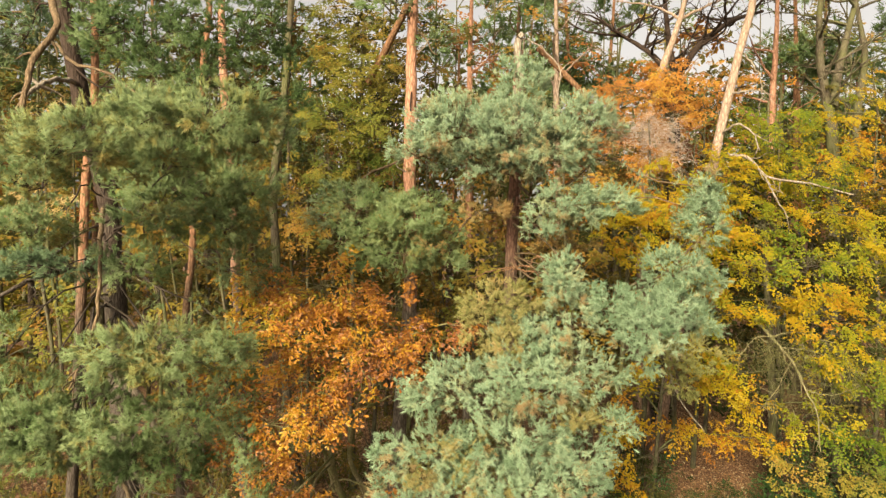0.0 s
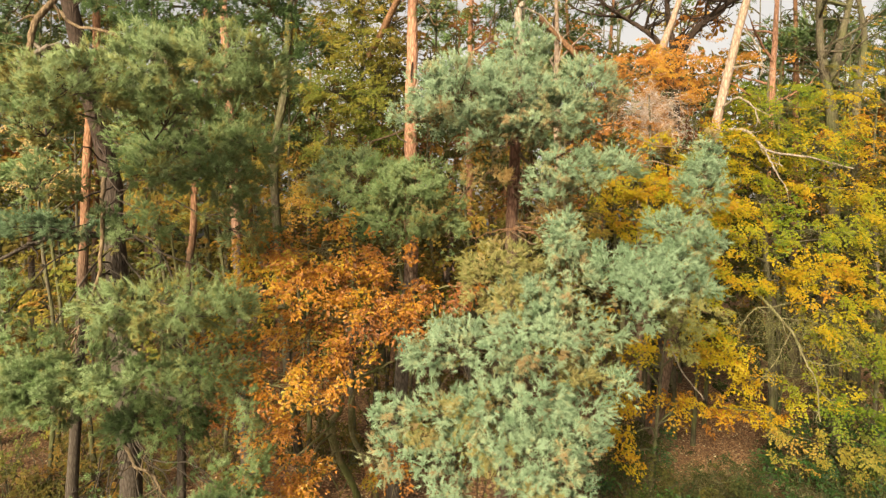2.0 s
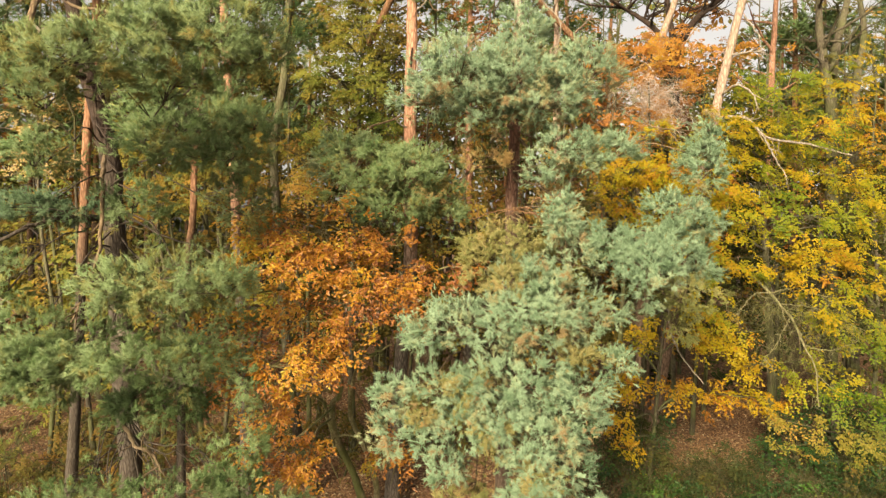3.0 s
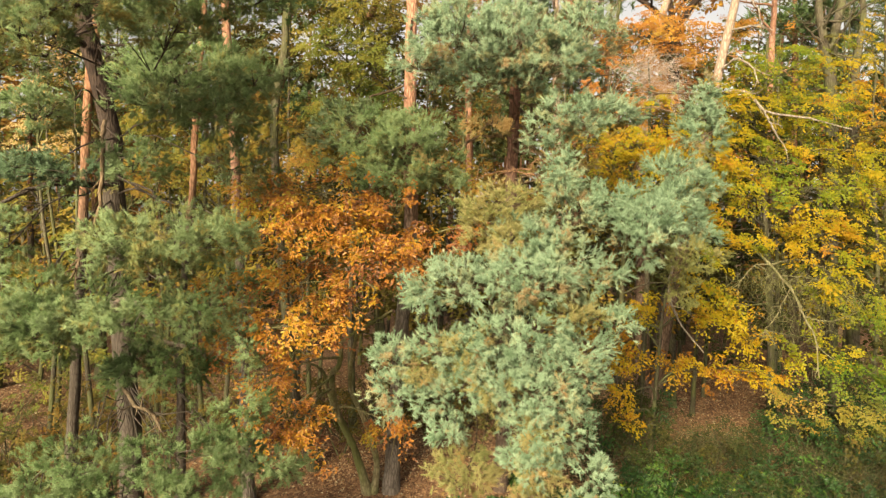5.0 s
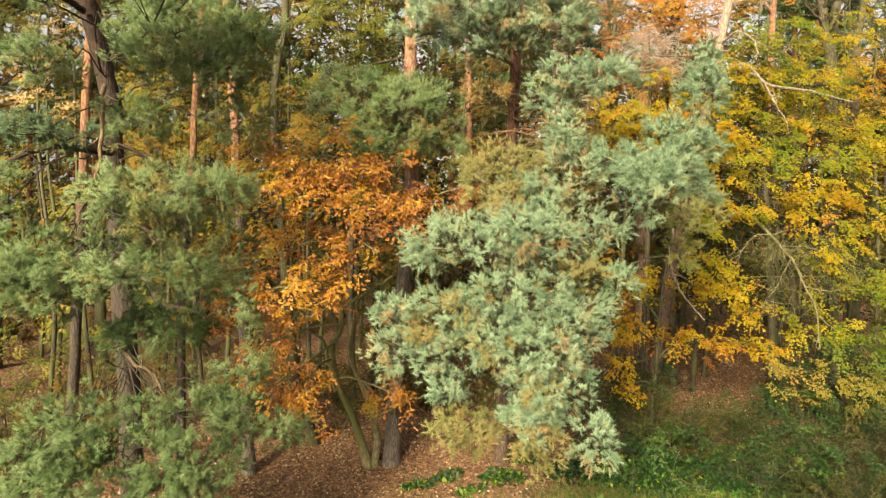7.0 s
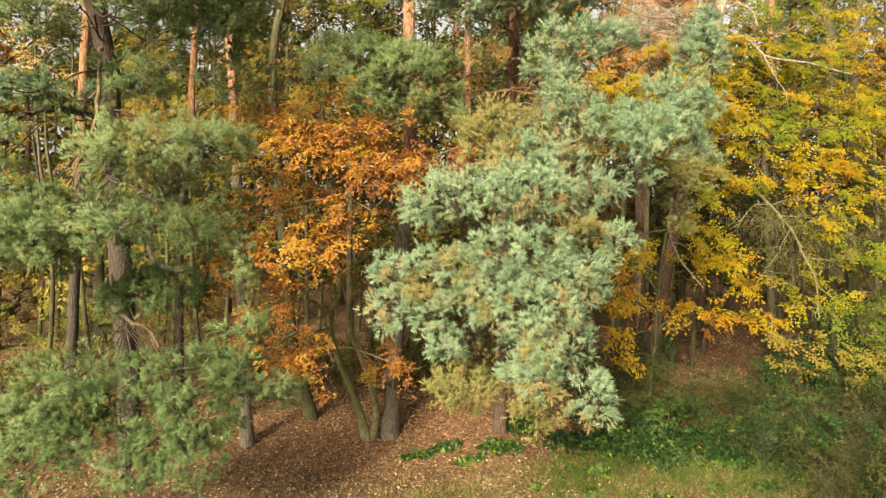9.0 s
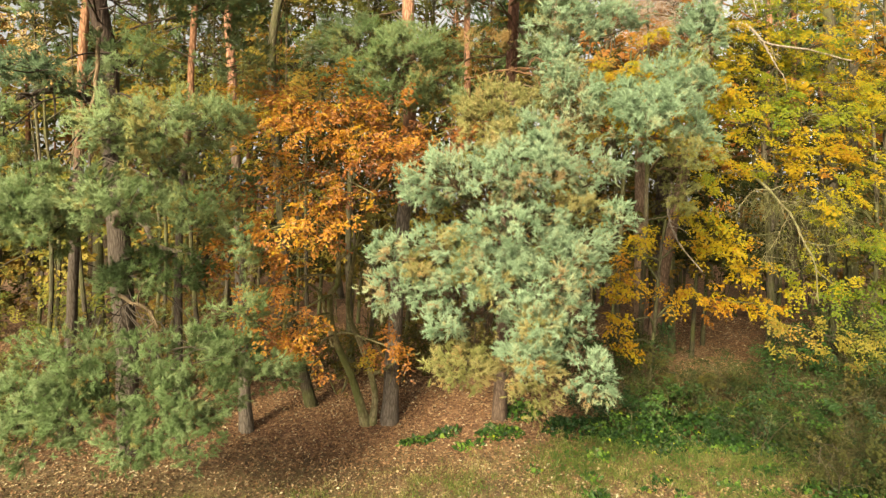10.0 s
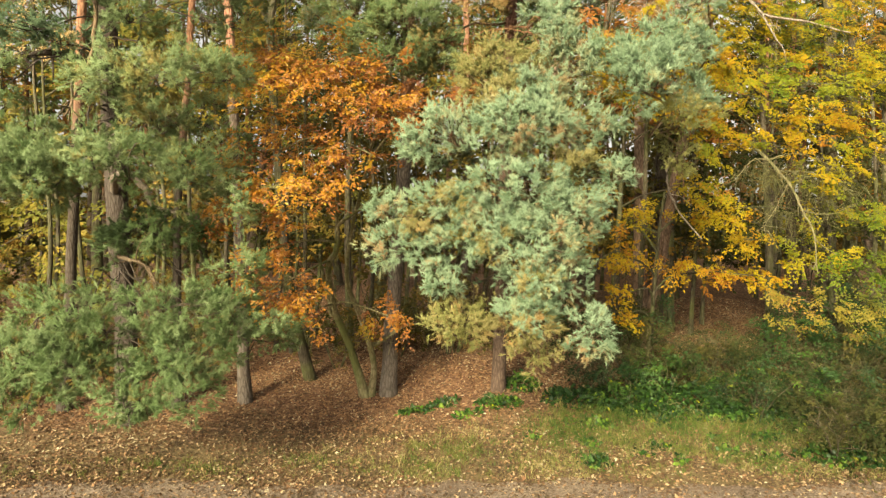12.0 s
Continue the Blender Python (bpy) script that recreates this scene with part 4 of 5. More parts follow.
for p in ((-3.08, 10.46, 6.91, 0.65, 0.60, 0.50), (-2.17, 10.46, 6.96, 0.87, 0.80, 0.55), (-2.17, 9.96, 6.28, 1.08, 0.64, 0.44), (-3.01, 9.76, 5.90, 0.56, 0.52, 0.52), (-1.40, 9.96, 6.19, 0.83, 0.73, 0.50), (-0.92, 9.96, 6.67, 0.37, 0.34, 0.38), (-0.83, 9.96, 5.90, 0.57, 0.53, 0.40), (0.03, 10.26, 6.30, 0.45, 0.41, 0.35)):
    leaf_bough(oak, on_path(o1 if p[0] < -1.5 else o2, p[2] - 0.5), p, LEAF_ORANGE, float(np.clip(0.44 - 0.16 * (p[0] + 1.2), 0.28, 0.84)), 15, 0.067, bark_of=MOSS_BARK, reach=0.28, form="oak", each=33, loose=0.6)
for p in ((-2.36, 9.96, 5.42, 0.81, 0.54, 0.37), (-2.89, 10.16, 4.64, 0.68, 0.63, 0.51), (-2.11, 10.16, 4.83, 0.47, 0.44, 0.38), (-1.27, 10.46, 5.30, 0.70, 0.32, 0.22), (-2.58, 10.46, 4.20, 0.60, 0.32, 0.22), (-3.92, 10.56, 5.40, 0.44, 0.41, 0.33), (-4.06, 10.96, 4.23, 0.51, 0.47, 0.44), (-3.4, 10.9, 3.5, 0.5, 0.4, 0.3), (-2.5, 10.9, 2.75, 0.45, 0.4, 0.22), (-2.96, 10.76, 2.92, 0.61, 0.50, 0.34), (-2.38, 10.96, 2.23, 0.51, 0.44, 0.30), (-1.15, 13.01, 2.13, 0.54, 0.48, 0.33)):
    leaf_bough(oak, on_path(o1, p[2] + 0.2), p, LEAF_ORANGE, 0.5, 15, 0.067, bark_of=MOSS_BARK, reach=0.28, form="oak", each=33, loose=0.6)
wood("red_stub", [tube(smooth_path([(-1.87, 14.60, 11.66), (-1.54, 14.40, 12.18), (-1.28, 14.20, 12.60), (-0.82, 13.80, 13.31)], 8), 0.085, 0.08, 9, 0.05)], RED_WOOD, t7_tree, "leaning orange limb")

bough_dead = thing("fallen_bough", "bare lichen-green bough hung up in the beeches", "branch")
dead_branch(bough_dead, [(7.16, 13.60, 5.99), (7.44, 13.40, 5.63), (7.93, 13.30, 4.94), (8.09, 13.20, 4.46), (8.38, 13.20, 3.89), (8.43, 13.20, 3.07)], 0.036, 0.012, MOSS_WOOD, 6, "branch", 0.6, split=True)
for way in ([(7.83, 13.30, 5.07), (7.51, 13.30, 4.43), (7.19, 13.40, 4.00)], [(8.09, 13.20, 4.46), (8.53, 13.10, 4.36), (9.02, 13.00, 4.51)], [(7.44, 13.40, 5.63), (8.03, 13.20, 5.72), (8.90, 13.00, 5.31)], [(7.44, 13.40, 5.63), (7.01, 13.30, 5.58), (6.62, 13.30, 5.13)], [(7.70, 13.40, 5.37), (8.40, 13.20, 5.28), (9.40, 13.10, 4.79)]):
    dead_branch(bough_dead, way, 0.016, 0.005, MOSS_WOOD, 10, "branch", 0.42, 0.5, split=True)
twig_cloud(bough_dead, (7.63, 13.40, 5.37, 0.97, 0.53, 0.37), 420, LICHEN, 0.65, 0.006, 0.7)
twig_cloud(bough_dead, (8.72, 13.20, 5.03, 0.82, 0.69, 0.47), 520, LICHEN, 0.5, 0.006, 0.6)
twig_cloud(bough_dead, (7.89, 13.40, 4.41, 0.83, 0.61, 0.42), 260, LICHEN, 0.5, 0.006, 0.7)
brush = thing("dead_treetop", "grey dead treetop with a haze of fine twigs", "tree")
trunk(brush, [(5.5, 16.6, 0.5), (5.6, 16.2, 5), (5.5, 15.7, 9), (5.4, 15.5, 11)], 0.09, 0.02, GREY_BARK, 8)
twig_cloud(brush, (5.42, 15.50, 10.65, 0.80, 0.74, 0.52), 1100, BRUSH, 0.5, 0.006, 0.1)
twig_cloud(brush, (5.87, 15.50, 10.06, 0.51, 0.47, 0.46), 600, BRUSH, 0.5, 0.006, 0.3)


# ---- the beeches: yellow, green and rusty, layered sprays ----
def beech(label, stem, r0, pads, material, age, size=0.057, density=1.0, name="beech_tree"):
    ob = thing(name, label, "tree", "broadleaf trees at the edge")
    path = trunk(ob, stem, 0.75 * r0, 0.025, GREY_BARK, 10, flare=0.03)
    for i, p in enumerate(pads):
        leaf_bough(ob, on_path(path, p[2] - 0.4), p, material, age[i % len(age)], 13.0 * density, size, reach=0.27, each=44)
    return ob


beech("tall beech with layered yellow and green autumn leaves", [(9.0, 16.2, 0.6), (8.9, 16, 4), (8.6, 15.8, 8), (8.6, 15.6, 11.5)], 0.17,
      ((7.0, 14.65, 9.85, 0.55, 0.3, 0.45), (6.85, 14.6, 9.0, 0.6, 0.35, 0.5), (6.7, 14.5, 8.1, 0.6, 0.35, 0.5), (8.66, 15.46, 10.55, 1.36, 1.19, 0.81), (7.97, 15.56, 9.39, 0.97, 0.89, 0.82), (9.55, 15.46, 9.52, 1.28, 1.07, 0.73), (10.10, 14.76, 8.43, 0.99, 0.91, 0.62), (8.13, 15.16, 8.21, 1.02, 0.93, 0.64), (8.37, 13.56, 7.37, 1.05, 0.67, 0.46), (9.67, 13.56, 7.24, 0.70, 0.65, 0.54), (6.54, 13.96, 9.32, 0.52, 0.48, 0.66), (6.28, 13.96, 8.18, 0.61, 0.56, 0.71), (6.08, 13.96, 7.11, 0.58, 0.54, 0.59)),
      LEAF_YELLOW, (0.6, 0.55, 0.6, 0.33, 0.46, 0.4, 0.55, 0.38, 0.3, 0.5, 0.62, 0.58, 0.6))
beech("beech with low golden sprays along the wood's edge", [(10.2, 15.4, 0.6), (9.9, 15, 3), (9.4, 14.6, 6), (9.2, 14.4, 7.5)], 0.13,
      ((7.60, 13.46, 6.45, 0.84, 0.62, 0.43), (8.44, 12.96, 6.31, 1.01, 0.70, 0.48), (9.43, 12.96, 5.93, 0.54, 0.50, 0.48), (6.88, 13.96, 7.28, 0.65, 0.60, 0.52), (6.75, 13.96, 6.08, 0.65, 0.60, 0.59), (8.87, 12.96, 5.31, 0.74, 0.64, 0.44), (7.03, 14.26, 4.58, 0.74, 0.61, 0.42), (7.71, 14.26, 3.83, 0.66, 0.48, 0.33), (8.75, 13.96, 3.67, 0.79, 0.54, 0.37), (9.67, 13.56, 3.14, 0.70, 0.65, 0.46), (9.02, 13.56, 4.44, 0.63, 0.46, 0.31)),
      LEAF_YELLOW, (0.62, 0.7, 0.5, 0.48, 0.55, 0.42, 0.6, 0.64, 0.32, 0.15, 0.38))
# Dull leaf colour holds the shade that taller sprays would cast.
beech("low young beech, olive leaves dulled for shade, on the bank", [(10.0, 14.9, 0.4), (9.9, 14.7, 1.4), (9.7, 14.5, 2.4), (9.6, 14.4, 3.0)], 0.06,
      ((8.4, 14.2, 2.45, 0.6, 0.4, 0.16), (9.2, 14.0, 2.15, 0.6, 0.4, 0.18), (10.1, 13.9, 2.4, 0.5, 0.4, 0.25), (9.7, 14.0, 1.6, 0.5, 0.4, 0.2), (10.6, 13.8, 1.5, 0.5, 0.4, 0.3), (8.6, 14.3, 1.85, 0.5, 0.3, 0.14)),
      LEAF_OLIVE, (0.62, 0.5, 0.3, 0.4, 0.2, 0.7))
beech("slim beech with golden leaves beside the pine", [(4.9, 16.6, 0.6), (4.9, 16.3, 4), (5.0, 15.8, 8), (5.0, 15.6, 9.5)], 0.12,
      ((4.79, 14.96, 7.82, 0.77, 0.72, 0.63), (5.66, 15.36, 9.42, 0.72, 0.66, 0.65), (5.00, 15.16, 8.64, 0.86, 0.80, 0.56), (4.42, 15.16, 8.06, 0.47, 0.44, 0.48), (5.64, 14.56, 8.46, 0.60, 0.56, 0.61), (4.50, 14.96, 8.68, 0.46, 0.43, 0.63), (5.94, 14.21, 6.74, 0.66, 0.61, 0.60), (5.47, 14.41, 8.02, 0.59, 0.55, 0.61), (6.29, 14.41, 8.44, 0.59, 0.55, 0.61), (6.16, 14.41, 5.13, 0.59, 0.55, 0.45)),
      LEAF_YELLOW, (0.6, 0.7, 0.66, 0.5, 0.6))
beech("small beech with amber leaves on low level branches", [(5.2, 15.0, 0.4), (5.3, 14.8, 2), (5.4, 14.6, 4), (5.5, 14.5, 5)], 0.08,
      ((4.34, 13.96, 3.40, 0.61, 0.54, 0.37), (4.20, 13.96, 4.00, 0.43, 0.39, 0.26), (4.34, 13.96, 2.53, 0.51, 0.30, 0.21), (4.27, 13.96, 2.06, 0.36, 0.33, 0.26), (6.34, 14.56, 3.02, 0.83, 0.40, 0.28), (7.59, 14.56, 2.95, 0.90, 0.40, 0.28), (5.50, 14.56, 3.09, 0.45, 0.31, 0.21), (4.79, 14.96, 4.38, 0.62, 0.46, 0.32), (6.41, 14.56, 4.35, 0.68, 0.40, 0.28)),
      LEAF_YELLOW, (0.74, 0.7, 0.66, 0.6, 0.82, 0.85, 0.7, 0.6))
beech("rusty orange beech behind leaning pine", [(7.2, 18.5, 0.8), (7.0, 18, 6), (6.8, 17.5, 11), (6.8, 17.4, 12.5)], 0.15,
      ((5.43, 16.46, 12.04, 0.94, 0.71, 0.49), (6.90, 16.76, 12.16, 1.04, 0.57, 0.39), (8.85, 16.96, 12.31, 1.05, 0.52, 0.36), (6.57, 16.96, 12.64, 1.05, 0.57, 0.39), (7.46, 16.76, 11.59, 1.04, 0.64, 0.44), (5.44, 16.20, 11.72, 0.84, 0.77, 0.60), (6.36, 16.20, 11.33, 0.67, 0.62, 0.68), (5.75, 16.00, 9.91, 0.83, 0.76, 0.67)),
      LEAF_RUST, (0.5, 0.55, 0.6))
beech("beech with orange and green leaves by the wood's corner", [(13.6, 18, 0.9), (13.2, 17.5, 6), (12.8, 17, 12), (12.8, 17, 14)], 0.17,
      ((11.40, 16.66, 10.12, 0.78, 0.72, 0.49), (12.20, 16.66, 10.60, 0.60, 0.46, 0.32), (12.34, 16.96, 11.99, 0.70, 0.65, 0.72), (11.45, 16.96, 11.50, 0.53, 0.49, 0.36), (11.77, 15.96, 9.02, 0.50, 0.46, 0.50), (11.10, 14.96, 4.38, 0.46, 0.43, 0.63)),
      LEAF_YELLOW, (0.75, 0.85, 0.5, 0.6, 0.7, 0.3))
beech("tall tree with olive and yellow leaves between pines", [(-2.6, 17, 0.7), (-2.6, 16.6, 5), (-2.3, 16.2, 10), (-2.2, 16, 13)], 0.15,
      ((-2.01, 14.60, 11.94, 0.98, 0.91, 0.69), (-2.50, 14.20, 10.67, 0.88, 0.81, 0.60), (-1.59, 14.00, 10.36, 0.65, 0.60, 0.59), (-1.43, 14.40, 9.54, 0.52, 0.48, 0.42), (-3.21, 15.00, 12.20, 0.77, 0.72, 0.87), (-2.58, 15.50, 13.39, 1.12, 1.04, 0.73), (-2.83, 14.50, 9.69, 0.67, 0.62, 0.53), (-1.75, 14.80, 11.29, 0.76, 0.71, 0.62)),
      LEAF_OLIVE, (0.46, 0.38, 0.34, 0.2, 0.52, 0.58, 0.34), 0.057, 1.5)
beech("thin tree with brown-orange leaves among the stems", [(-3.9, 17.2, 0.7), (-3.9, 17, 5), (-3.8, 16.6, 9)], 0.1,
      ((-3.57, 14.56, 8.81, 0.68, 0.63, 0.69), (-4.24, 14.96, 9.32, 0.62, 0.57, 0.63), (-3.43, 14.56, 8.18, 0.60, 0.56, 0.46), (-5.44, 15.96, 9.02, 0.74, 0.69, 0.84), (-4.83, 15.46, 7.89, 0.72, 0.67, 0.65)),
      LEAF_OLIVE, (0.8, 0.68, 0.9))
beech("thin tree with pale pinkish-orange leaves", [(-9.4, 16, 0.3), (-9.6, 15.6, 5), (-9.5, 15.2, 10)], 0.1,
      ((-9.65, 14.46, 8.93, 0.75, 0.69, 0.69), (-10.27, 14.76, 9.91, 0.61, 0.57, 0.62), (-9.55, 14.96, 10.54, 0.62, 0.57, 0.79), (-10.27, 14.76, 8.50, 0.61, 0.57, 0.39), (-9.69, 14.96, 11.26, 0.77, 0.72, 0.63)),
      LEAF_PALE, (0.7, 0.8, 0.5), 0.05, 0.42)
beech("thin tree with olive-brown leaves behind the pines", [(-6.9, 17, 0.4), (-7, 16.5, 5), (-6.8, 16, 9)], 0.1,
      ((-7.64, 15.46, 8.78, 0.80, 0.74, 0.81), (-7.20, 15.46, 8.03, 0.72, 0.67, 0.65), (-7.94, 15.46, 9.52, 0.72, 0.67, 0.65), (-8.50, 15.96, 7.95, 0.66, 0.61, 0.84), (-6.36, 15.96, 8.41, 0.74, 0.69, 0.84)),
      LEAF_OLIVE, (0.6, 0.7, 0.5, 0.75))


def thicket_tree(label, x, y, low, high, material, age, wide=1.5, pads=13, density=1.3):
    """A slim tree whose leaves close the view into the wood."""
    ob = thing("beech_tree", label, "tree", "thin trees inside the wood")
    z0 = float(ground_z(x, y))
    path = trunk(ob, [(x, y, z0 - 0.2), (x + 0.2, y, z0 + 4), (x - 0.1, y - 0.2, z0 + 8), (x, y - 0.2, high + 1)], 0.07, 0.02, GREY_BARK, 8, flare=0.03)
    for i in range(pads):
        z = low + (high - low) * (i + RND.random()) / pads
        a = RND.uniform(0, 6.28)
        r = RND.uniform(0.2, wide)
        p = (x + r * math.cos(a), y + 0.6 * r * math.sin(a), z, RND.uniform(0.8, 1.3), RND.uniform(0.6, 0.9), RND.uniform(0.35, 0.6))
        leaf_bough(ob, on_path(path, z - 0.5), p, material, age + RND.normal(0, 0.12), density, 0.135, form="simple", reach=0.5, each=34)
    return ob


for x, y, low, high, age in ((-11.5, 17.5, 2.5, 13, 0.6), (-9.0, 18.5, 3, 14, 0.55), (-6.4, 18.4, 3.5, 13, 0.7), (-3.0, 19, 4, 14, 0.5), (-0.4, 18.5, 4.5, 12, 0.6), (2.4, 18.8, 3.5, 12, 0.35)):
    thicket_tree("thin tree with dim olive and brown leaves inside the wood", x, y, low, high, LEAF_SHADED if x > -9 else LEAF_OLIVE, age)
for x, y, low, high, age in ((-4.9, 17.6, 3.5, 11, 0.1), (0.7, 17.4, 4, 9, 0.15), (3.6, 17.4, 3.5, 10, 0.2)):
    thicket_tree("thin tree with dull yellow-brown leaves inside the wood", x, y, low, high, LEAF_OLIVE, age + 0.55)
# Darkened leaves stand in for the shade behind the beeches.
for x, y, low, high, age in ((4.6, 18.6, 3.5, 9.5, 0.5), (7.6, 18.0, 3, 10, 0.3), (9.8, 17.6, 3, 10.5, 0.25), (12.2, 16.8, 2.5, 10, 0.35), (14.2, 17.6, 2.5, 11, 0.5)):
    thicket_tree("thin tree with dense dim olive leaves", x, y, low, high, LEAF_SHADED, age, 1.7, 14, 1.6)
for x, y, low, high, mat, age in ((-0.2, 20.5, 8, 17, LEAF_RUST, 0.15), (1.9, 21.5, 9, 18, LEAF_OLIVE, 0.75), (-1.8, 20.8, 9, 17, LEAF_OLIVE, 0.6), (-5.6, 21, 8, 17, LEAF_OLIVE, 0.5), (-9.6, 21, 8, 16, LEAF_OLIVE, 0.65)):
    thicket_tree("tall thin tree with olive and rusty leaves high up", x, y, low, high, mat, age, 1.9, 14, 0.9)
for x, y, low, high, mat, age in ((-12.5, 23, 9, 17, LEAF_OLIVE, 0.55), (-2.2, 22.5, 11, 19, LEAF_SHADED, 0.5), (-0.2, 23.2, 11, 19, LEAF_OLIVE, 0.6), (-1.0, 21.2, 12, 18, LEAF_SHADED, 0.4), (-7.4, 23.5, 9, 18, LEAF_OLIVE, 0.4), (-3.4, 24, 10, 18.5, LEAF_OLIVE, 0.65), (0.6, 25, 10, 18.5, LEAF_SHADED, 0.9), (4.2, 24.5, 10, 18, LEAF_SHADED, 0.7), (6.6, 22.5, 9, 15, LEAF_RUST, 0.4), (9.4, 23.5, 10, 17, LEAF_OLIVE, 0.7), (14.5, 25.5, 10, 18.5, LEAF_SHADED, 0.6), (16.4, 27, 10, 19, LEAF_OLIVE, 0.4), (12.8, 24, 10, 17, LEAF_SHADED, 0.8), (15.6, 23, 9, 17, LEAF_OLIVE, 0.6), (3.6, 26, 11, 19, LEAF_OLIVE, 0.25), (7.2, 26.5, 11, 19.5, LEAF_SHADED, 0.5), (10.6, 26, 12, 19.5, LEAF_OLIVE, 0.2)):
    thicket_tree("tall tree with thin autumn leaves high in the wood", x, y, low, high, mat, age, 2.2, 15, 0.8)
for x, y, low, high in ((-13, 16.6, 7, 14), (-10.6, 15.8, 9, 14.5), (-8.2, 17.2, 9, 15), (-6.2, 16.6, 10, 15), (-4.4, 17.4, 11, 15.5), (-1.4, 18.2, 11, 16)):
    thicket_tree("thin tree with brownish leaves toned down for shade high up", x, y, low, high, LEAF_SHADED, 0.6, 1.8, 13, 1.3)
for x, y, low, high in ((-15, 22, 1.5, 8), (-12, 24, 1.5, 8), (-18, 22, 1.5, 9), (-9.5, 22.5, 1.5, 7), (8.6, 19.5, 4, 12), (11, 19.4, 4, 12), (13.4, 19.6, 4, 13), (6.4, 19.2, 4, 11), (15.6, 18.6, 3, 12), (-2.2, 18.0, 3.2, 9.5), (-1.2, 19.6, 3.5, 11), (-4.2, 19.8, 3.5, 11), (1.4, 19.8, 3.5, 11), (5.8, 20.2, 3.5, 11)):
    thicket_tree("thin tree with dim brown leaves inside the wood", x, y, low, high, LEAF_SHADED, 0.65, 1.6, 13, 1.5)


# ---- the wood behind: tall pines, bare-limbed broadleaf trees, undergrowth ----
def far_pine(label):
    ob = thing("pine_tree", label, "tree", "pines in the wood")
    h = 17.0
    path = trunk(ob, [(0, 0, -0.4), (0.1, 0.05, 5), (0.25, 0.0, 11), (0.3, 0.1, h)], 0.2, 0.06, FAR_BARK, 9, count=16)
    for _ in range(12):
        z = RND.uniform(9.5, h + 1)
        a = RND.uniform(0, 6.28)
        r = RND.uniform(0.6, 2.0) * (1.15 - 0.5 * (z - 9.5) / 8)
        p = (path[-1][0] + r * math.cos(a), r * math.sin(a), z, RND.uniform(0.8, 1.4), RND.uniform(0.8, 1.4), RND.uniform(0.3, 0.6))
        bough(ob, on_path(path, z - 0.6), p, NEEDLE_GREEN, 0.4, "far", thick=0.05)
    for _ in range(5):
        z = RND.uniform(3, 10)
        a = RND.uniform(0, 6.28)
        q = on_path(path, z)
        e = q + np.array([math.cos(a), math.sin(a), -0.1]) * RND.uniform(0.5, 1.4)
        dead_branch(ob, [q, (q + e) / 2 + np.array([0, 0, 0.08]), e], 0.025, 0.008, DEAD_WOOD, 2, steps=7, sides=4)
    return ob


def far_broadleaf(label, material, age, leafy_from):
    ob = thing("beech_tree", label, "tree", "broadleaf trees in the wood")
    h = RND.uniform(13, 16)
    path = trunk(ob, [(0, 0, -0.4), (0.1, 0.1, 4), (-0.2, 0, 8), (0.2, 0.1, h)], 0.19, 0.04, GREY_BARK, 9, count=16)
    for _ in range(8):
        z = RND.uniform(4, h - 1)
        a = RND.uniform(0, 6.28)
        q = on_path(path, z)
        e = q + np.array([math.cos(a), math.sin(a), 0.9]) * RND.uniform(1.2, 2.6)
        dead_branch(ob, [q, (q + e) / 2 + RND.normal(0, 0.15, 3), e], 0.06, 0.012, GREY_BARK, 5, "limb", 0.9, -0.3, 9, 5)
    for _ in range(16):
        z = RND.uniform(leafy_from, h)
        a = RND.uniform(0, 6.28)
        r = RND.uniform(0.4, 2.4)
        p = (r * math.cos(a), r * math.sin(a), z, RND.uniform(0.8, 1.4), RND.uniform(0.8, 1.4), RND.uniform(0.3, 0.7))
        leaf_bough(ob, on_path(path, z - 0.6), p, material, age + RND.normal(0, 0.1), 0.75, 0.215, reach=0.6, form="simple", each=34)
    return ob


def shrub(label, material, age, height, size, name="shrub", wide=0.6, pads=5, density=0.7, group="undergrowth in the wood"):
    ob = thing(name, label, "shrub", group)
    for _ in range(3):
        a, r = RND.uniform(0, 6.28), RND.uniform(0.3, 1.0)
        e = np.array([math.cos(a) * r, math.sin(a) * r, height * RND.uniform(0.6, 1.0)])
        wood("stem", [tube(smooth_path([(0, 0, -0.2), e * 0.5 + RND.normal(0, 0.1, 3), e], 7), 0.025, 0.005, 5, 0.05)], GREY_BARK, ob)
    for _ in range(pads):
        p = (*RND.normal(0, wide, 2), height * RND.uniform(0.3, 0.95), 0.75, 0.75, 0.4)
        leaf_bough(ob, (0, 0, height * 0.2), p, material, age, density, size, 0.012, form="simple", reach=0.36)
    return ob


def scatter(made, spots):
    """The first spot takes the thing itself, the rest take copies, turned and scaled a little."""
    for i, (x, y) in enumerate(spots):
        s = RND.uniform(0.85, 1.15)
        m = pose(x, y, float(ground_z(x, y)), RND.normal(0, 2), RND.normal(0, 2), RND.uniform(0, 360))
        ob = made if i == 0 else copy_thing(made, m)
        ob.matrix_basis = m @ Matrix.Diagonal((s, s, s, 1))


def far_spots(count, x0, x1, y0, y1, gap):
    got = []
    while len(got) < count:
        x, y = RND.uniform(x0, x1), RND.uniform(y0, y1)
        gap *= 0.999
        if all((x - a) ** 2 + (y - b) ** 2 > gap * gap for a, b in got):
            got.append((x, y))
    return got


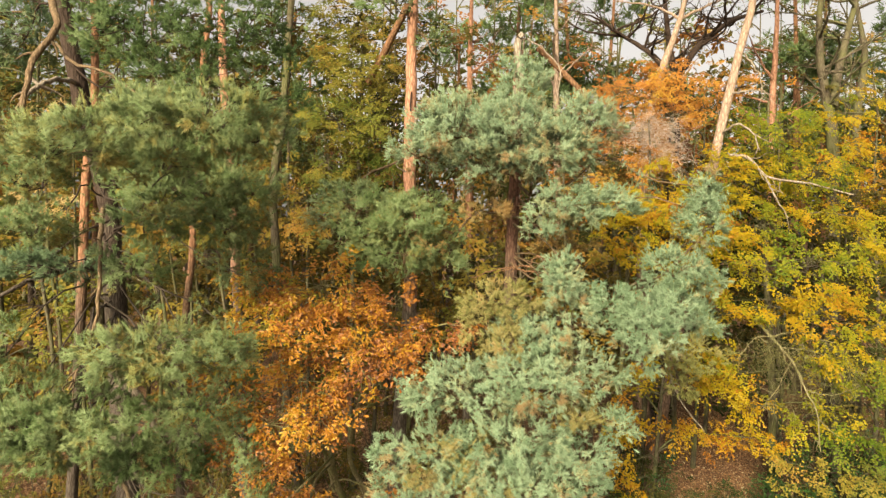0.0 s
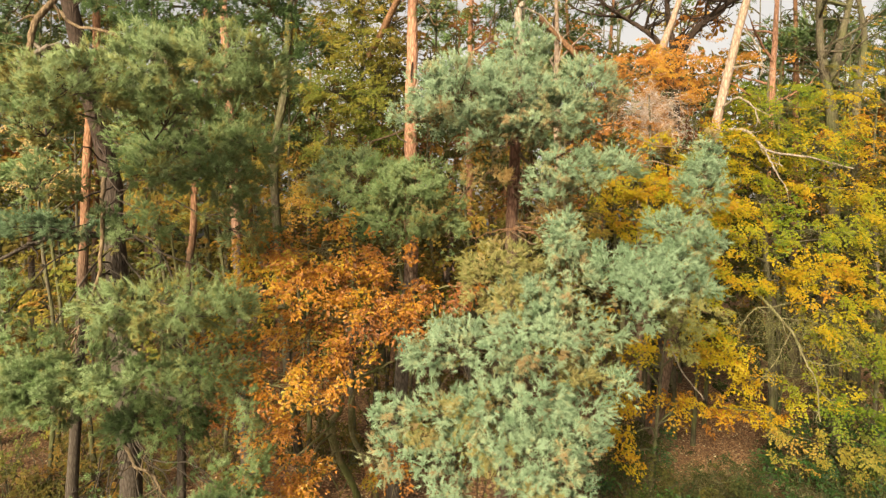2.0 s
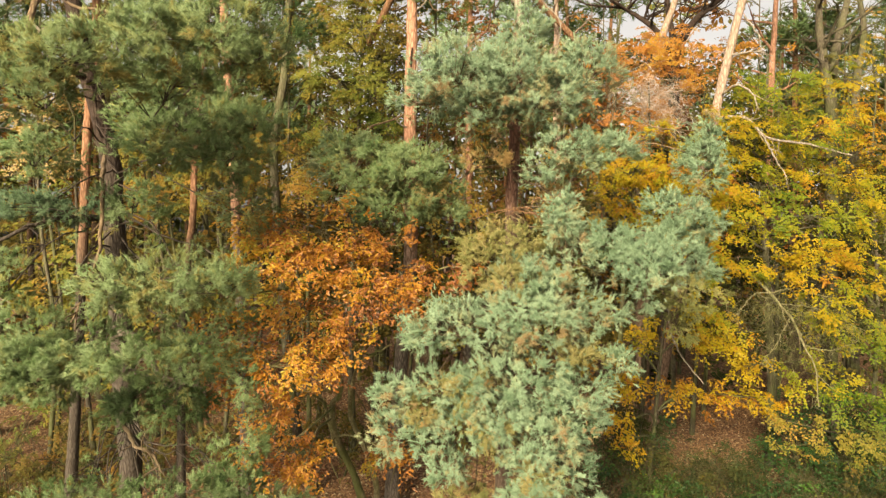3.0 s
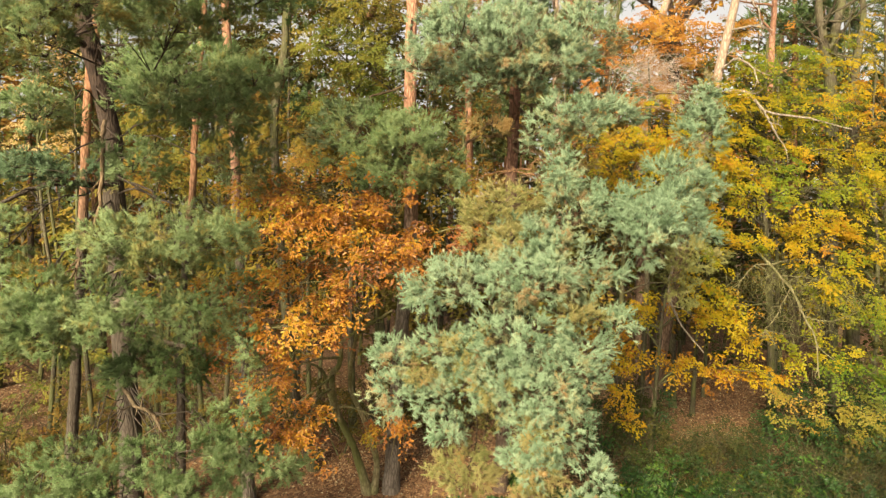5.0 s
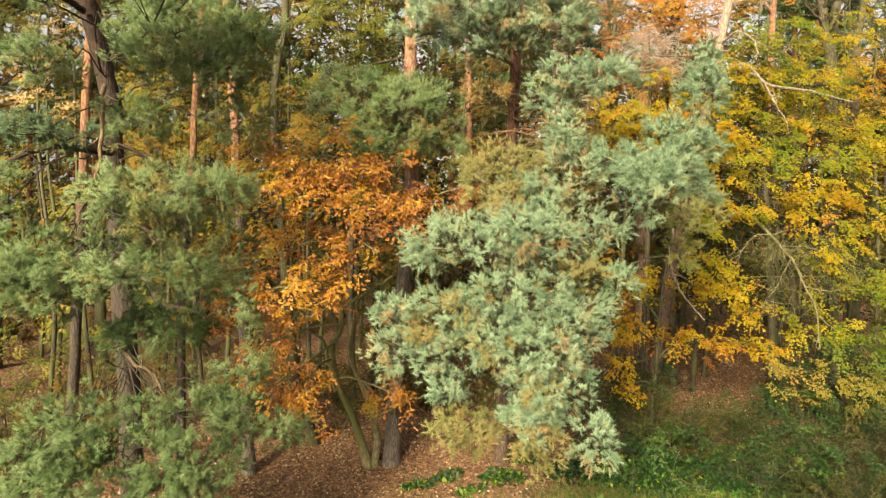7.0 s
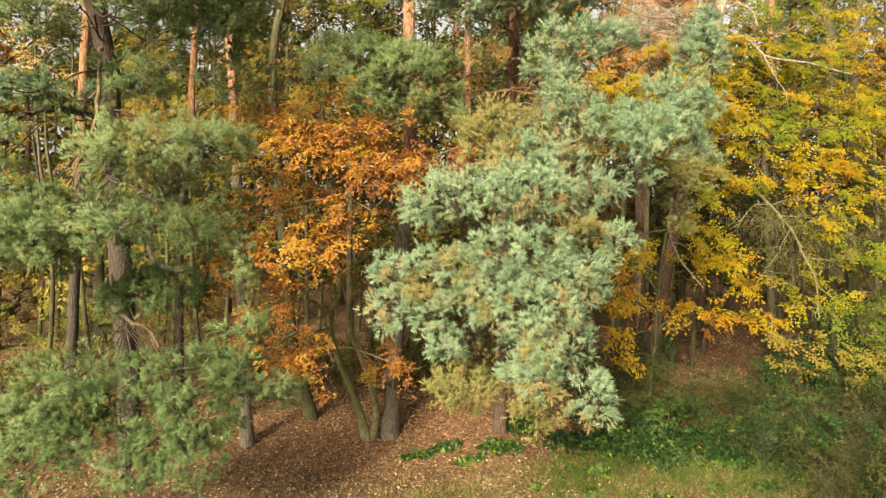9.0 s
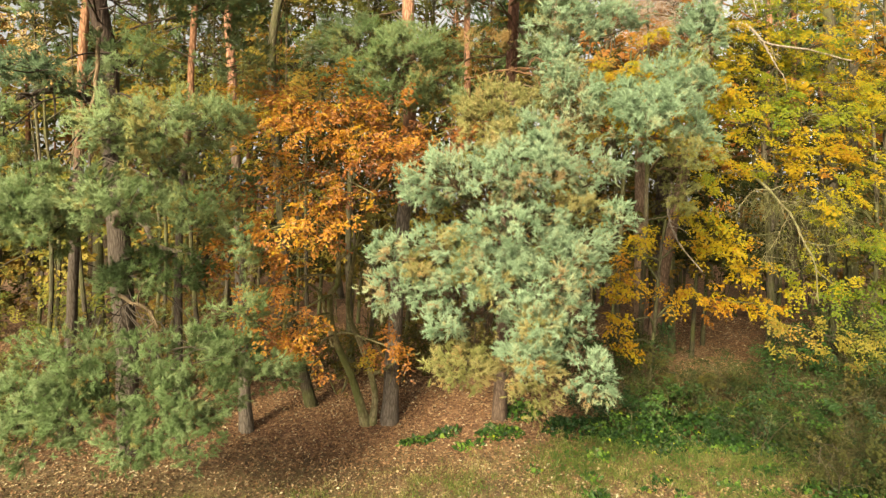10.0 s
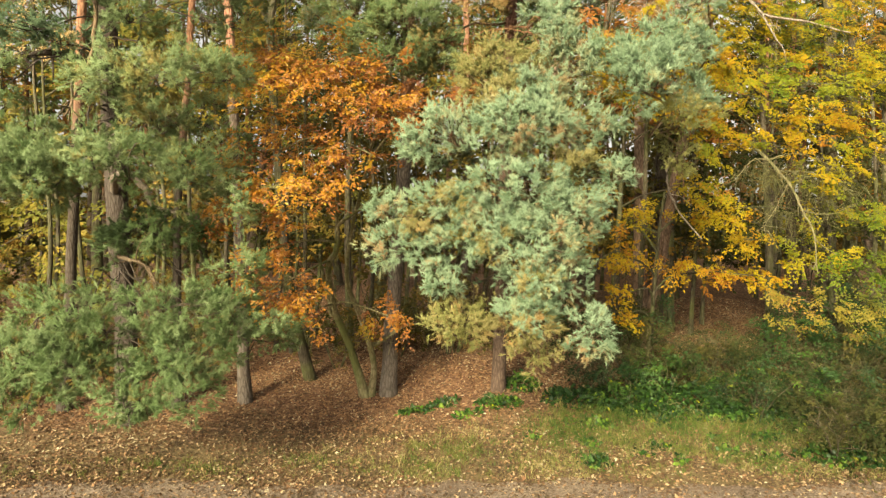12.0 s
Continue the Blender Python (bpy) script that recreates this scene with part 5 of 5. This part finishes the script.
kinds = [far_pine("tall straight pine with orange upper stem") for _ in range(3)]
kinds += [far_broadleaf("slim broadleaf tree with thin yellow-brown leaves", LEAF_OLIVE, 0.55, 2.5), far_broadleaf("broadleaf tree with rusty leaves and forking limbs", LEAF_RUST, 0.3, 5), far_broadleaf("broadleaf tree with dim olive-brown leaves", LEAF_SHADED, 0.55, 2.0)]
# Sets left and right of the view: unseen trees added to shade the wood.
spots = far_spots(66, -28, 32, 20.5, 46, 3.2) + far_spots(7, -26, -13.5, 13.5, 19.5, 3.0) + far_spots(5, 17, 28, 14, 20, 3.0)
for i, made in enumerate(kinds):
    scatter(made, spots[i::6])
bushes = [shrub("thin understory shrub with yellow leaves", LEAF_YELLOW, 0.5, 3.0, 0.15), shrub("dim brown-leaved understory shrub with thin stems", LEAF_SHADED, 0.8, 2.8, 0.15, density=1.2), shrub("dim olive understory shrub with thin stems", LEAF_SHADED, 0.4, 3.8, 0.15, pads=8, density=1.2)]
spots = far_spots(60, -28, 32, 21.5, 46, 2.6)
for i, made in enumerate(bushes):
    scatter(made, spots[i::3])


def far_woods():
    """The wood beyond: countless dim leaves and stems between 47 and 62 m, with an uneven top."""
    n = 40000
    x, y = RND.uniform(-60, 64, n), RND.uniform(47, 62, n)
    top = 18 + 2.5 * np.sin(x * 0.31) + 1.8 * np.sin(x * 0.83 + 1) + 1.2 * np.sin(x * 1.9)
    z = ground_z(x, y) + RND.random(n) ** 1.15 * top
    ages = 0.45 + 0.35 * np.sin(x * 0.55 + 2) * np.sin(z * 0.4 + x * 0.2) + RND.normal(0, 0.12, n)
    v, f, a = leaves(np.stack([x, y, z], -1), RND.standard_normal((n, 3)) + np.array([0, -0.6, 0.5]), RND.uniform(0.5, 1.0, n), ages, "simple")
    # Leaf mass darkened in its colour, for the shade deep in the wood.
    ob = tagged(link_mesh("far_woods", v, f, LEAF_SHADED, None, a), "dim olive and brown autumn woodland far behind", "woods", kind="stuff")
    stems = []
    for _ in range(90):
        sx, sy = RND.uniform(-60, 64), RND.uniform(46.5, 58)
        sz = float(ground_z(sx, sy))
        stems.append(tube([(sx, sy, sz - 0.3), (sx + RND.normal(0, 0.3), sy, sz + 8), (sx + RND.normal(0, 0.6), sy, sz + 17)], 0.2, 0.06, 6))
    sv, sf = joined(stems)
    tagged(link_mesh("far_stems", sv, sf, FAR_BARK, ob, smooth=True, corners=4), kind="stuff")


far_woods()

# ---- the tall stems that stand against the sky behind the beeches ----
def tall_stem(label, paths, material, name="beech_tree", twigs=10):
    ob = thing(name, label, "tree", "tall trees behind the edge")
    for pts, r in paths:
        path = trunk(ob, pts, r, 0.05, material, 9, "stem", 0.05, 20)
        for _ in range(twigs):
            q = path[RND.integers(7, 19)]
            a = RND.uniform(0, 6.28)
            e = q + np.array([math.cos(a), math.sin(a), 0.5]) * RND.uniform(1.0, 2.6)
            dead_branch(ob, [q, (q + e) / 2 + RND.normal(0, 0.2, 3), e], 0.05, 0.01, material, 5, "limb", 0.9, -0.2)
    return ob


tall_stem("forked grey-green beech against the sky", [([(12.4, 19, 0.9), (12.55, 19.00, 10.16), (12.31, 19.00, 12.34), (12.10, 19.00, 14.52), (12.4, 19, 19)], 0.24), ([(12.46, 19.00, 12.16), (13.12, 19.30, 14.26), (13.91, 19.50, 16.94)], 0.17)], GREY_BARK)
tall_stem("dark oak with wide crooked limbs", [([(7.4, 20.5, 1.0), (7.76, 20.00, 10.30), (7.70, 19.60, 13.05), (7.44, 19.40, 14.11), (7.01, 19.00, 16.70)], 0.24), ([(7.70, 19.60, 13.05), (8.36, 19.60, 14.18), (9.58, 19.80, 15.19), (10.82, 20.00, 15.65)], 0.14), ([(7.61, 19.60, 13.24), (7.00, 20.00, 14.22), (5.77, 20.40, 15.22)], 0.12)], DARK_BARK, "oak_tree", 12)
tall_stem("leaning pine stem with pinkish bark", [([(6.2, 18.3, 0.8), (6.19, 18.20, 10.05), (6.61, 18.00, 12.78), (7.12, 18.00, 14.33), (7.67, 18.00, 16.22)], 0.2)], PALE_BARK, "pine_tree", 5)
tall_stem("slim pine stem behind the beeches", [([(11.5, 20.5, 1.0), (11.33, 20.40, 11.32), (11.41, 20.30, 14.22), (11.53, 20.30, 17.32)], 0.16)], PINE_BARK, "pine_tree", 5)
tall_stem("slim pine stem behind broken pine", [([(4.2, 20.5, 1.0), (3.92, 20.40, 11.32), (3.90, 20.30, 14.22), (3.84, 20.30, 17.32)], 0.15)], PALE_BARK, "pine_tree", 6)
tall_stem("grey beech stem with thin crooked limbs", [([(14.6, 21, 1.0), (14.67, 21.00, 11.43), (14.98, 21.00, 14.45), (14.37, 21.00, 17.66)], 0.2)], GREY_BARK)
tall_stem("slim reddish stem between the pines", [([(0.8, 19.5, 0.9), (0.85, 19.40, 11.14), (0.89, 19.30, 14.26), (0.96, 19.30, 16.84)], 0.13)], PINE_BARK, "pine_tree", 4)


# ---- brambles, grass and fallen leaves ----
def on_ground(x, y, lift=0.0):
    return np.stack([x, y, ground_z(x, y) + lift], -1)


def bramble(x, y, wide, deep, high, age=0.31):
    """A mound of arching stems and small dark leaves."""
    ob = thing("bramble_bush", "low dark green bramble thicket with a few yellow leaves", "shrub", "brambles on the bank")
    z = float(ground_z(x, y))
    for _ in range(3):
        a = RND.uniform(0, 6.28)
        e = np.array([x + math.cos(a) * wide, y + math.sin(a) * deep, z + 0.05])
        wood("stem", [tube(smooth_path([(x, y, z - 0.05), ((x + e[0]) / 2, (y + e[1]) / 2, z + high * RND.uniform(0.8, 1.25)), e], 8), 0.006, 0.002, 4)], MOSS_BARK, ob)
    n = int(1700 * wide * deep)
    a, r = RND.uniform(0, 6.28, n), np.sqrt(RND.random(n))
    px, py = x + np.cos(a) * r * wide, y + np.sin(a) * r * deep
    lump = 0.65 + 0.35 * np.sin(px * 5 + 1) * np.sin(py * 6) + RND.normal(0, 0.1, n)
    pz = ground_z(px, py) + np.clip(high * (1 - r**2.2) * lump, 0.02, 9) * RND.uniform(0.55, 1.05, n)
    ages = age + RND.normal(0, 0.27, n) + 0.2 * np.sin(px * 2.3 + py) * np.sin(py * 3.1)
    ages = np.where(RND.random(n) < 0.015, 0.97, np.minimum(ages, 0.86))
    v, f, ag = leaves(np.stack([px, py, pz], -1), RND.standard_normal((n, 3)) * 0.55 + np.array([0, -0.5, 0.8]), RND.uniform(0.06, 0.15, n), ages)
    tagged(link_mesh("leaf_foliage", v, f, LEAF_GREEN, ob, ag), kind="stuff")
    twig_cloud(ob, (x, y, z + 0.7 * high, wide * 1.1, deep, 0.6 * high), int(70 * wide * deep) + 6, DARK_TWIGS, 0.45, 0.005, -0.7, "fine_brush")
    return ob


for x, y, w, d, h in ((3.2, 13.5, 0.9, 0.5, 0.4), (4.4, 13.6, 1.1, 0.7, 0.55), (5.8, 13.6, 1.2, 0.7, 0.6), (7.2, 13.5, 1.2, 0.9, 0.85), (8.6, 13.4, 1.1, 0.9, 0.7), (6.6, 13.1, 1.1, 0.5, 0.35), (8.2, 12.3, 1.1, 0.6, 0.5), (9.2, 11.8, 1.0, 0.8, 0.75), (4.8, 13.1, 0.8, 0.35, 0.25), (5.6, 14.6, 0.9, 0.7, 0.9), (10.2, 13.0, 1.0, 0.9, 0.6), (7.7, 11.2, 0.8, 0.45, 0.5), (8.8, 11.0, 0.8, 0.5, 0.6)):
    bramble(x, y, w, d, h)
for x, y, w, d, h in ((1.3, 13.3, 0.55, 0.3, 0.2), (0.6, 12.9, 0.3, 0.2, 0.14), (-0.6, 13.4, 0.4, 0.2, 0.12), (1.9, 14.2, 0.5, 0.4, 0.3), (0.1, 13.6, 0.35, 0.2, 0.12)):
    bramble(x, y, w, d, h, 0.5)
for _ in range(26):
    bramble(RND.uniform(1.9, 8.5), RND.uniform(11.0, 12.9), RND.uniform(0.12, 0.32), RND.uniform(0.1, 0.22), RND.uniform(0.08, 0.22), 0.52)

for x, y, h, a in ((6.1, 14.3, 1.3, 0.05), (6.7, 14.5, 1.0, 0.08), (7.4, 14.9, 0.8, 0.1), (8.9, 14.4, 1.1, 0.15), (8.6, 13.4, 1.3, 0.05), (9.3, 13.0, 1.2, 0.1), (10.2, 13.8, 1.5, 0.1), (9.6, 14.8, 1.3, 0.15), (11.2, 14.2, 1.3, 0.25), (10.4, 12.6, 0.9, 0.1), (9.8, 13.6, 1.2, 0.05), (9.4, 11.9, 0.8, 0.0), (10.3, 11.6, 1.0, 0.05), (8.4, 12.4, 0.8, 0.0), (6.9, 12.9, 0.9, 0.0), (4.7, 14.6, 1.3, 0.0), (10.8, 15.2, 1.6, 0.1), (3.8, 14.2, 0.9, 0.0), (12.3, 13.2, 1.2, 0.05), (7.5, 11.2, 0.9, 0.0), (8.2, 11.3, 1.1, 0.05), (8.9, 11.0, 1.0, 0.0), (4.2, 15.4, 1.3, 0.05), (5.2, 16.2, 1.5, 0.1), (11.8, 15.6, 1.7, 0.05), (9.4, 15.6, 1.6, 0.1), (10.4, 16.4, 1.8, 0.1), (11.2, 15.0, 1.8, 0.12), (11.4, 14.2, 1.4, 0.05), (12.2, 16.8, 2.1, 0.1), (10.0, 15.0, 1.5, 0.12), (12.8, 14.8, 1.6, 0.1), (13.4, 16.2, 1.9, 0.1)):
    dim = RND.random() < 0.45
    bush = shrub("straggly dull olive bush on the bank" if dim else "straggly dark green bush on the bank", LEAF_SHADED if dim else LEAF_GREEN, a + (0.22 if dim else 0.14), 1.2 * h, 0.06, "bush", 0.45, 6, 2.3, "bushes on the bank")
    twig_cloud(bush, (0, 0, h * 0.6, 0.7, 0.6, 0.4 * h), 420, DARK_TWIGS, 0.5, 0.006, -0.4)
    bush.matrix_basis = pose(x, y, float(ground_z(x, y)))


for x, y, h, a in ((5.35, 14.3, 1.2, 0.6), (4.6, 13.9, 0.8, 0.62), (8.0, 13.2, 1.0, 0.6), (12.0, 13.6, 1.5, 0.62)):
    bush = shrub("small bright green leafy sapling on the bank", LEAF_GREEN, a, h, 0.075, "sapling", 0.3, 4, 1.2, "bushes on the bank")
    bush.matrix_basis = pose(x, y, float(ground_z(x, y)))
for x, y, h in ((-9.6, 14.2, 1.5), (-10.4, 15.2, 2.0), (-8.6, 15.3, 1.4), (-10.8, 13.9, 1.6), (-10.0, 16.4, 2.4), (-9.0, 17.2, 2.2), (-9.8, 15.6, 2.0), (-8.2, 16.4, 2.4), (-10.6, 14.4, 1.8), (-7.4, 15.6, 1.4), (-5.6, 16.6, 1.8), (-11.8, 16, 2.6), (0.4, 16.8, 1.6), (2.6, 17.2, 1.8), (-2.8, 16.2, 1.9), (-1.2, 16.5, 2.2), (-3.8, 16.6, 2.0), (0.2, 16.4, 1.8), (-12.6, 14.6, 1.6), (-12.2, 15.4, 2.2), (-13.4, 17, 2.6), (-11.2, 18.4, 2.6), (-14.6, 19, 3.0), (-12.8, 20.5, 3.0), (-10.4, 17.2, 2.0), (-9.2, 14.9, 1.2), (-6.6, 16.8, 1.6), (-7.6, 18.2, 2.2), (-4.6, 18, 1.8), (-3.2, 17.4, 1.4), (-1.6, 18.4, 1.7), (-0.4, 17.6, 1.2), (1.6, 18.4, 1.8), (-5.8, 19.6, 2.4), (-2.4, 20, 2.4), (0.6, 20, 2.4), (3.4, 19, 2.2)):
    bush = shrub("dim olive and yellow shrub under the pines", LEAF_OLIVE if x < -11 else LEAF_SHADED, 0.35 if x < -11 else 0.6, h, 0.08, "bush", 0.6, 6, 1.2, "bushes under the pines")
    bush.matrix_basis = pose(x, y, float(ground_z(x, y)))


def verge_mask(x, y):
    """How grassy the verge is: broken tufts by the track, thick in front of the brambles, worn away on the trodden trail."""
    wide = np.sin(x * 1.3 + 2 * np.sin(y * 1.1)) * np.sin(y * 2.3 + x * 0.4)
    small = np.sin(x * 5.1 + 1.7 * np.sin(y * 4.3)) * np.sin(y * 6.7 - x * 2.2)
    lush = np.clip((x - 1.6) / 1.4, 0, 1) * np.clip((y - 11.0) / 1.0, 0, 1)
    n = np.clip(0.3 + 0.42 * wide + 0.3 * small + 0.3 * lush, 0.02, 1)
    band = np.clip((y - 10.4) / 0.5, 0, 1) * np.clip((12.6 + 0.27 * np.clip(x, -4, 4) - y) / 0.9, 0, 1)
    trail = np.exp(-(((x - (0.95 + 0.3 * (y - 11))) / 0.55) ** 2)) * np.clip((y - 10.4) / 0.4, 0, 1)
    return band * n * (1 - 0.95 * trail) * np.where(x < -4.5, 0.35, 1.0)


def grass():
    """Separate tufts of bent blades, each tuft with its own height and colour."""
    n, each = 40000, 10
    x, y = RND.uniform(-11, 12, n), RND.uniform(10.35, 13.9, n)
    keep = RND.random(n) < verge_mask(x, y)
    x, y = x[keep], y[keep]
    n = len(x)
    lush = np.clip((x - 1.4) / 1.6, 0, 1) * np.clip((y - 11.2) / 1.0, 0, 1)
    tuft_h = RND.uniform(0.04, 0.12, n) * np.exp(RND.normal(0, 0.3, n)) * (1 + 0.45 * lush)
    tuft_age = 0.62 + 0.22 * np.sin(x * 1.7 + 0.8) * np.sin(y * 2.1 + x * 0.5) + RND.normal(0, 0.26, n) - 0.24 * lush
    x, y = np.repeat(x, each) + RND.normal(0, 0.055, n * each), np.repeat(y, each) + RND.normal(0, 0.055, n * each)
    n = len(x)
    base = on_ground(x, y, -0.01)
    h = np.repeat(tuft_h, each) * RND.uniform(0.55, 1.15, n)
    lean = RND.normal(0, 0.55, (n, 2)) * h[:, None]
    a = RND.uniform(0, 3.14, n)
    side = np.stack([np.cos(a), np.sin(a), np.zeros(n)], -1) * 0.0055
    mid = base + np.stack([lean[:, 0] * 0.35, lean[:, 1] * 0.35, h * 0.6], -1)
    tip = base + np.stack([lean[:, 0], lean[:, 1], h], -1)
    v = np.stack([base - side, base + side, mid + side * 0.7, mid - side * 0.7, tip], 1).reshape(-1, 3)
    f = (np.array([(0, 1, 2), (0, 2, 3), (3, 2, 4)])[None] + (np.arange(n) * 5)[:, None, None]).reshape(-1, 3)
    ages = np.repeat(np.repeat(tuft_age, each) + RND.normal(0, 0.07, n), 5)
    tagged(link_mesh("grass", v, f, GRASS, None, ages), "patchy yellow-green grass on the verge", "grass", kind="stuff")


def fallen_leaves():
    n = 310000
    x, y = RND.uniform(-13, 13.5, n), 9.6 + 14 * RND.random(n) ** 1.6
    x = x * np.clip(y / 15, 1, 1.6)
    dense = np.clip(0.65 + 0.35 * np.sin(x * 0.8 + y) * np.sin(y * 1.3 - x * 0.5), 0, 1) * np.clip((y - 9.55) / 0.9, 0.12, 1) * np.clip(1.1 - verge_mask(x, y), 0.5, 1)
    keep = RND.random(n) < dense
    x, y = x[keep], y[keep]
    n = len(x)
    nrm = RND.standard_normal((n, 3)) * 0.4 + np.array([0, 0, 1])
    pale = np.clip((12.5 - y) / 3, 0, 1) * 0.2
    ages = 0.33 + pale + 0.15 * np.clip((y - 13.5) / 2, 0, 1) + RND.normal(0, 0.24, n) + np.where(RND.random(n) < 0.12, 0.42, 0)
    ages = ages + 0.2 * np.exp(-(((x - (0.95 + 0.3 * (y - 11))) / 0.8) ** 2)) * np.clip((y - 10.4) / 0.4, 0, 1)
    # Dull old leaves; carried deeper at left to put its shade in.
    worn = RND.random(n) < 0.85 * np.clip((13.0 - 0.1 * np.clip(x, -6, 2) - y) / 1.2, 0, 1)
    ages = np.where(worn, np.where(RND.random(n) < 0.22, RND.uniform(0.8, 0.98, n), RND.uniform(-0.05, 0.22, n)), ages)
    v, f, a = leaves(on_ground(x, y, RND.uniform(0.005, 0.03, n) + 0.09 * verge_mask(x, y) * RND.random(n)), nrm, RND.uniform(0.04, 0.092, n), ages, "simple")
    tagged(link_mesh("fallen_leaves", v, f, LITTER, None, a), "dry brown and buff fallen leaves on the ground", "leaves", kind="stuff")


grass()
fallen_leaves()
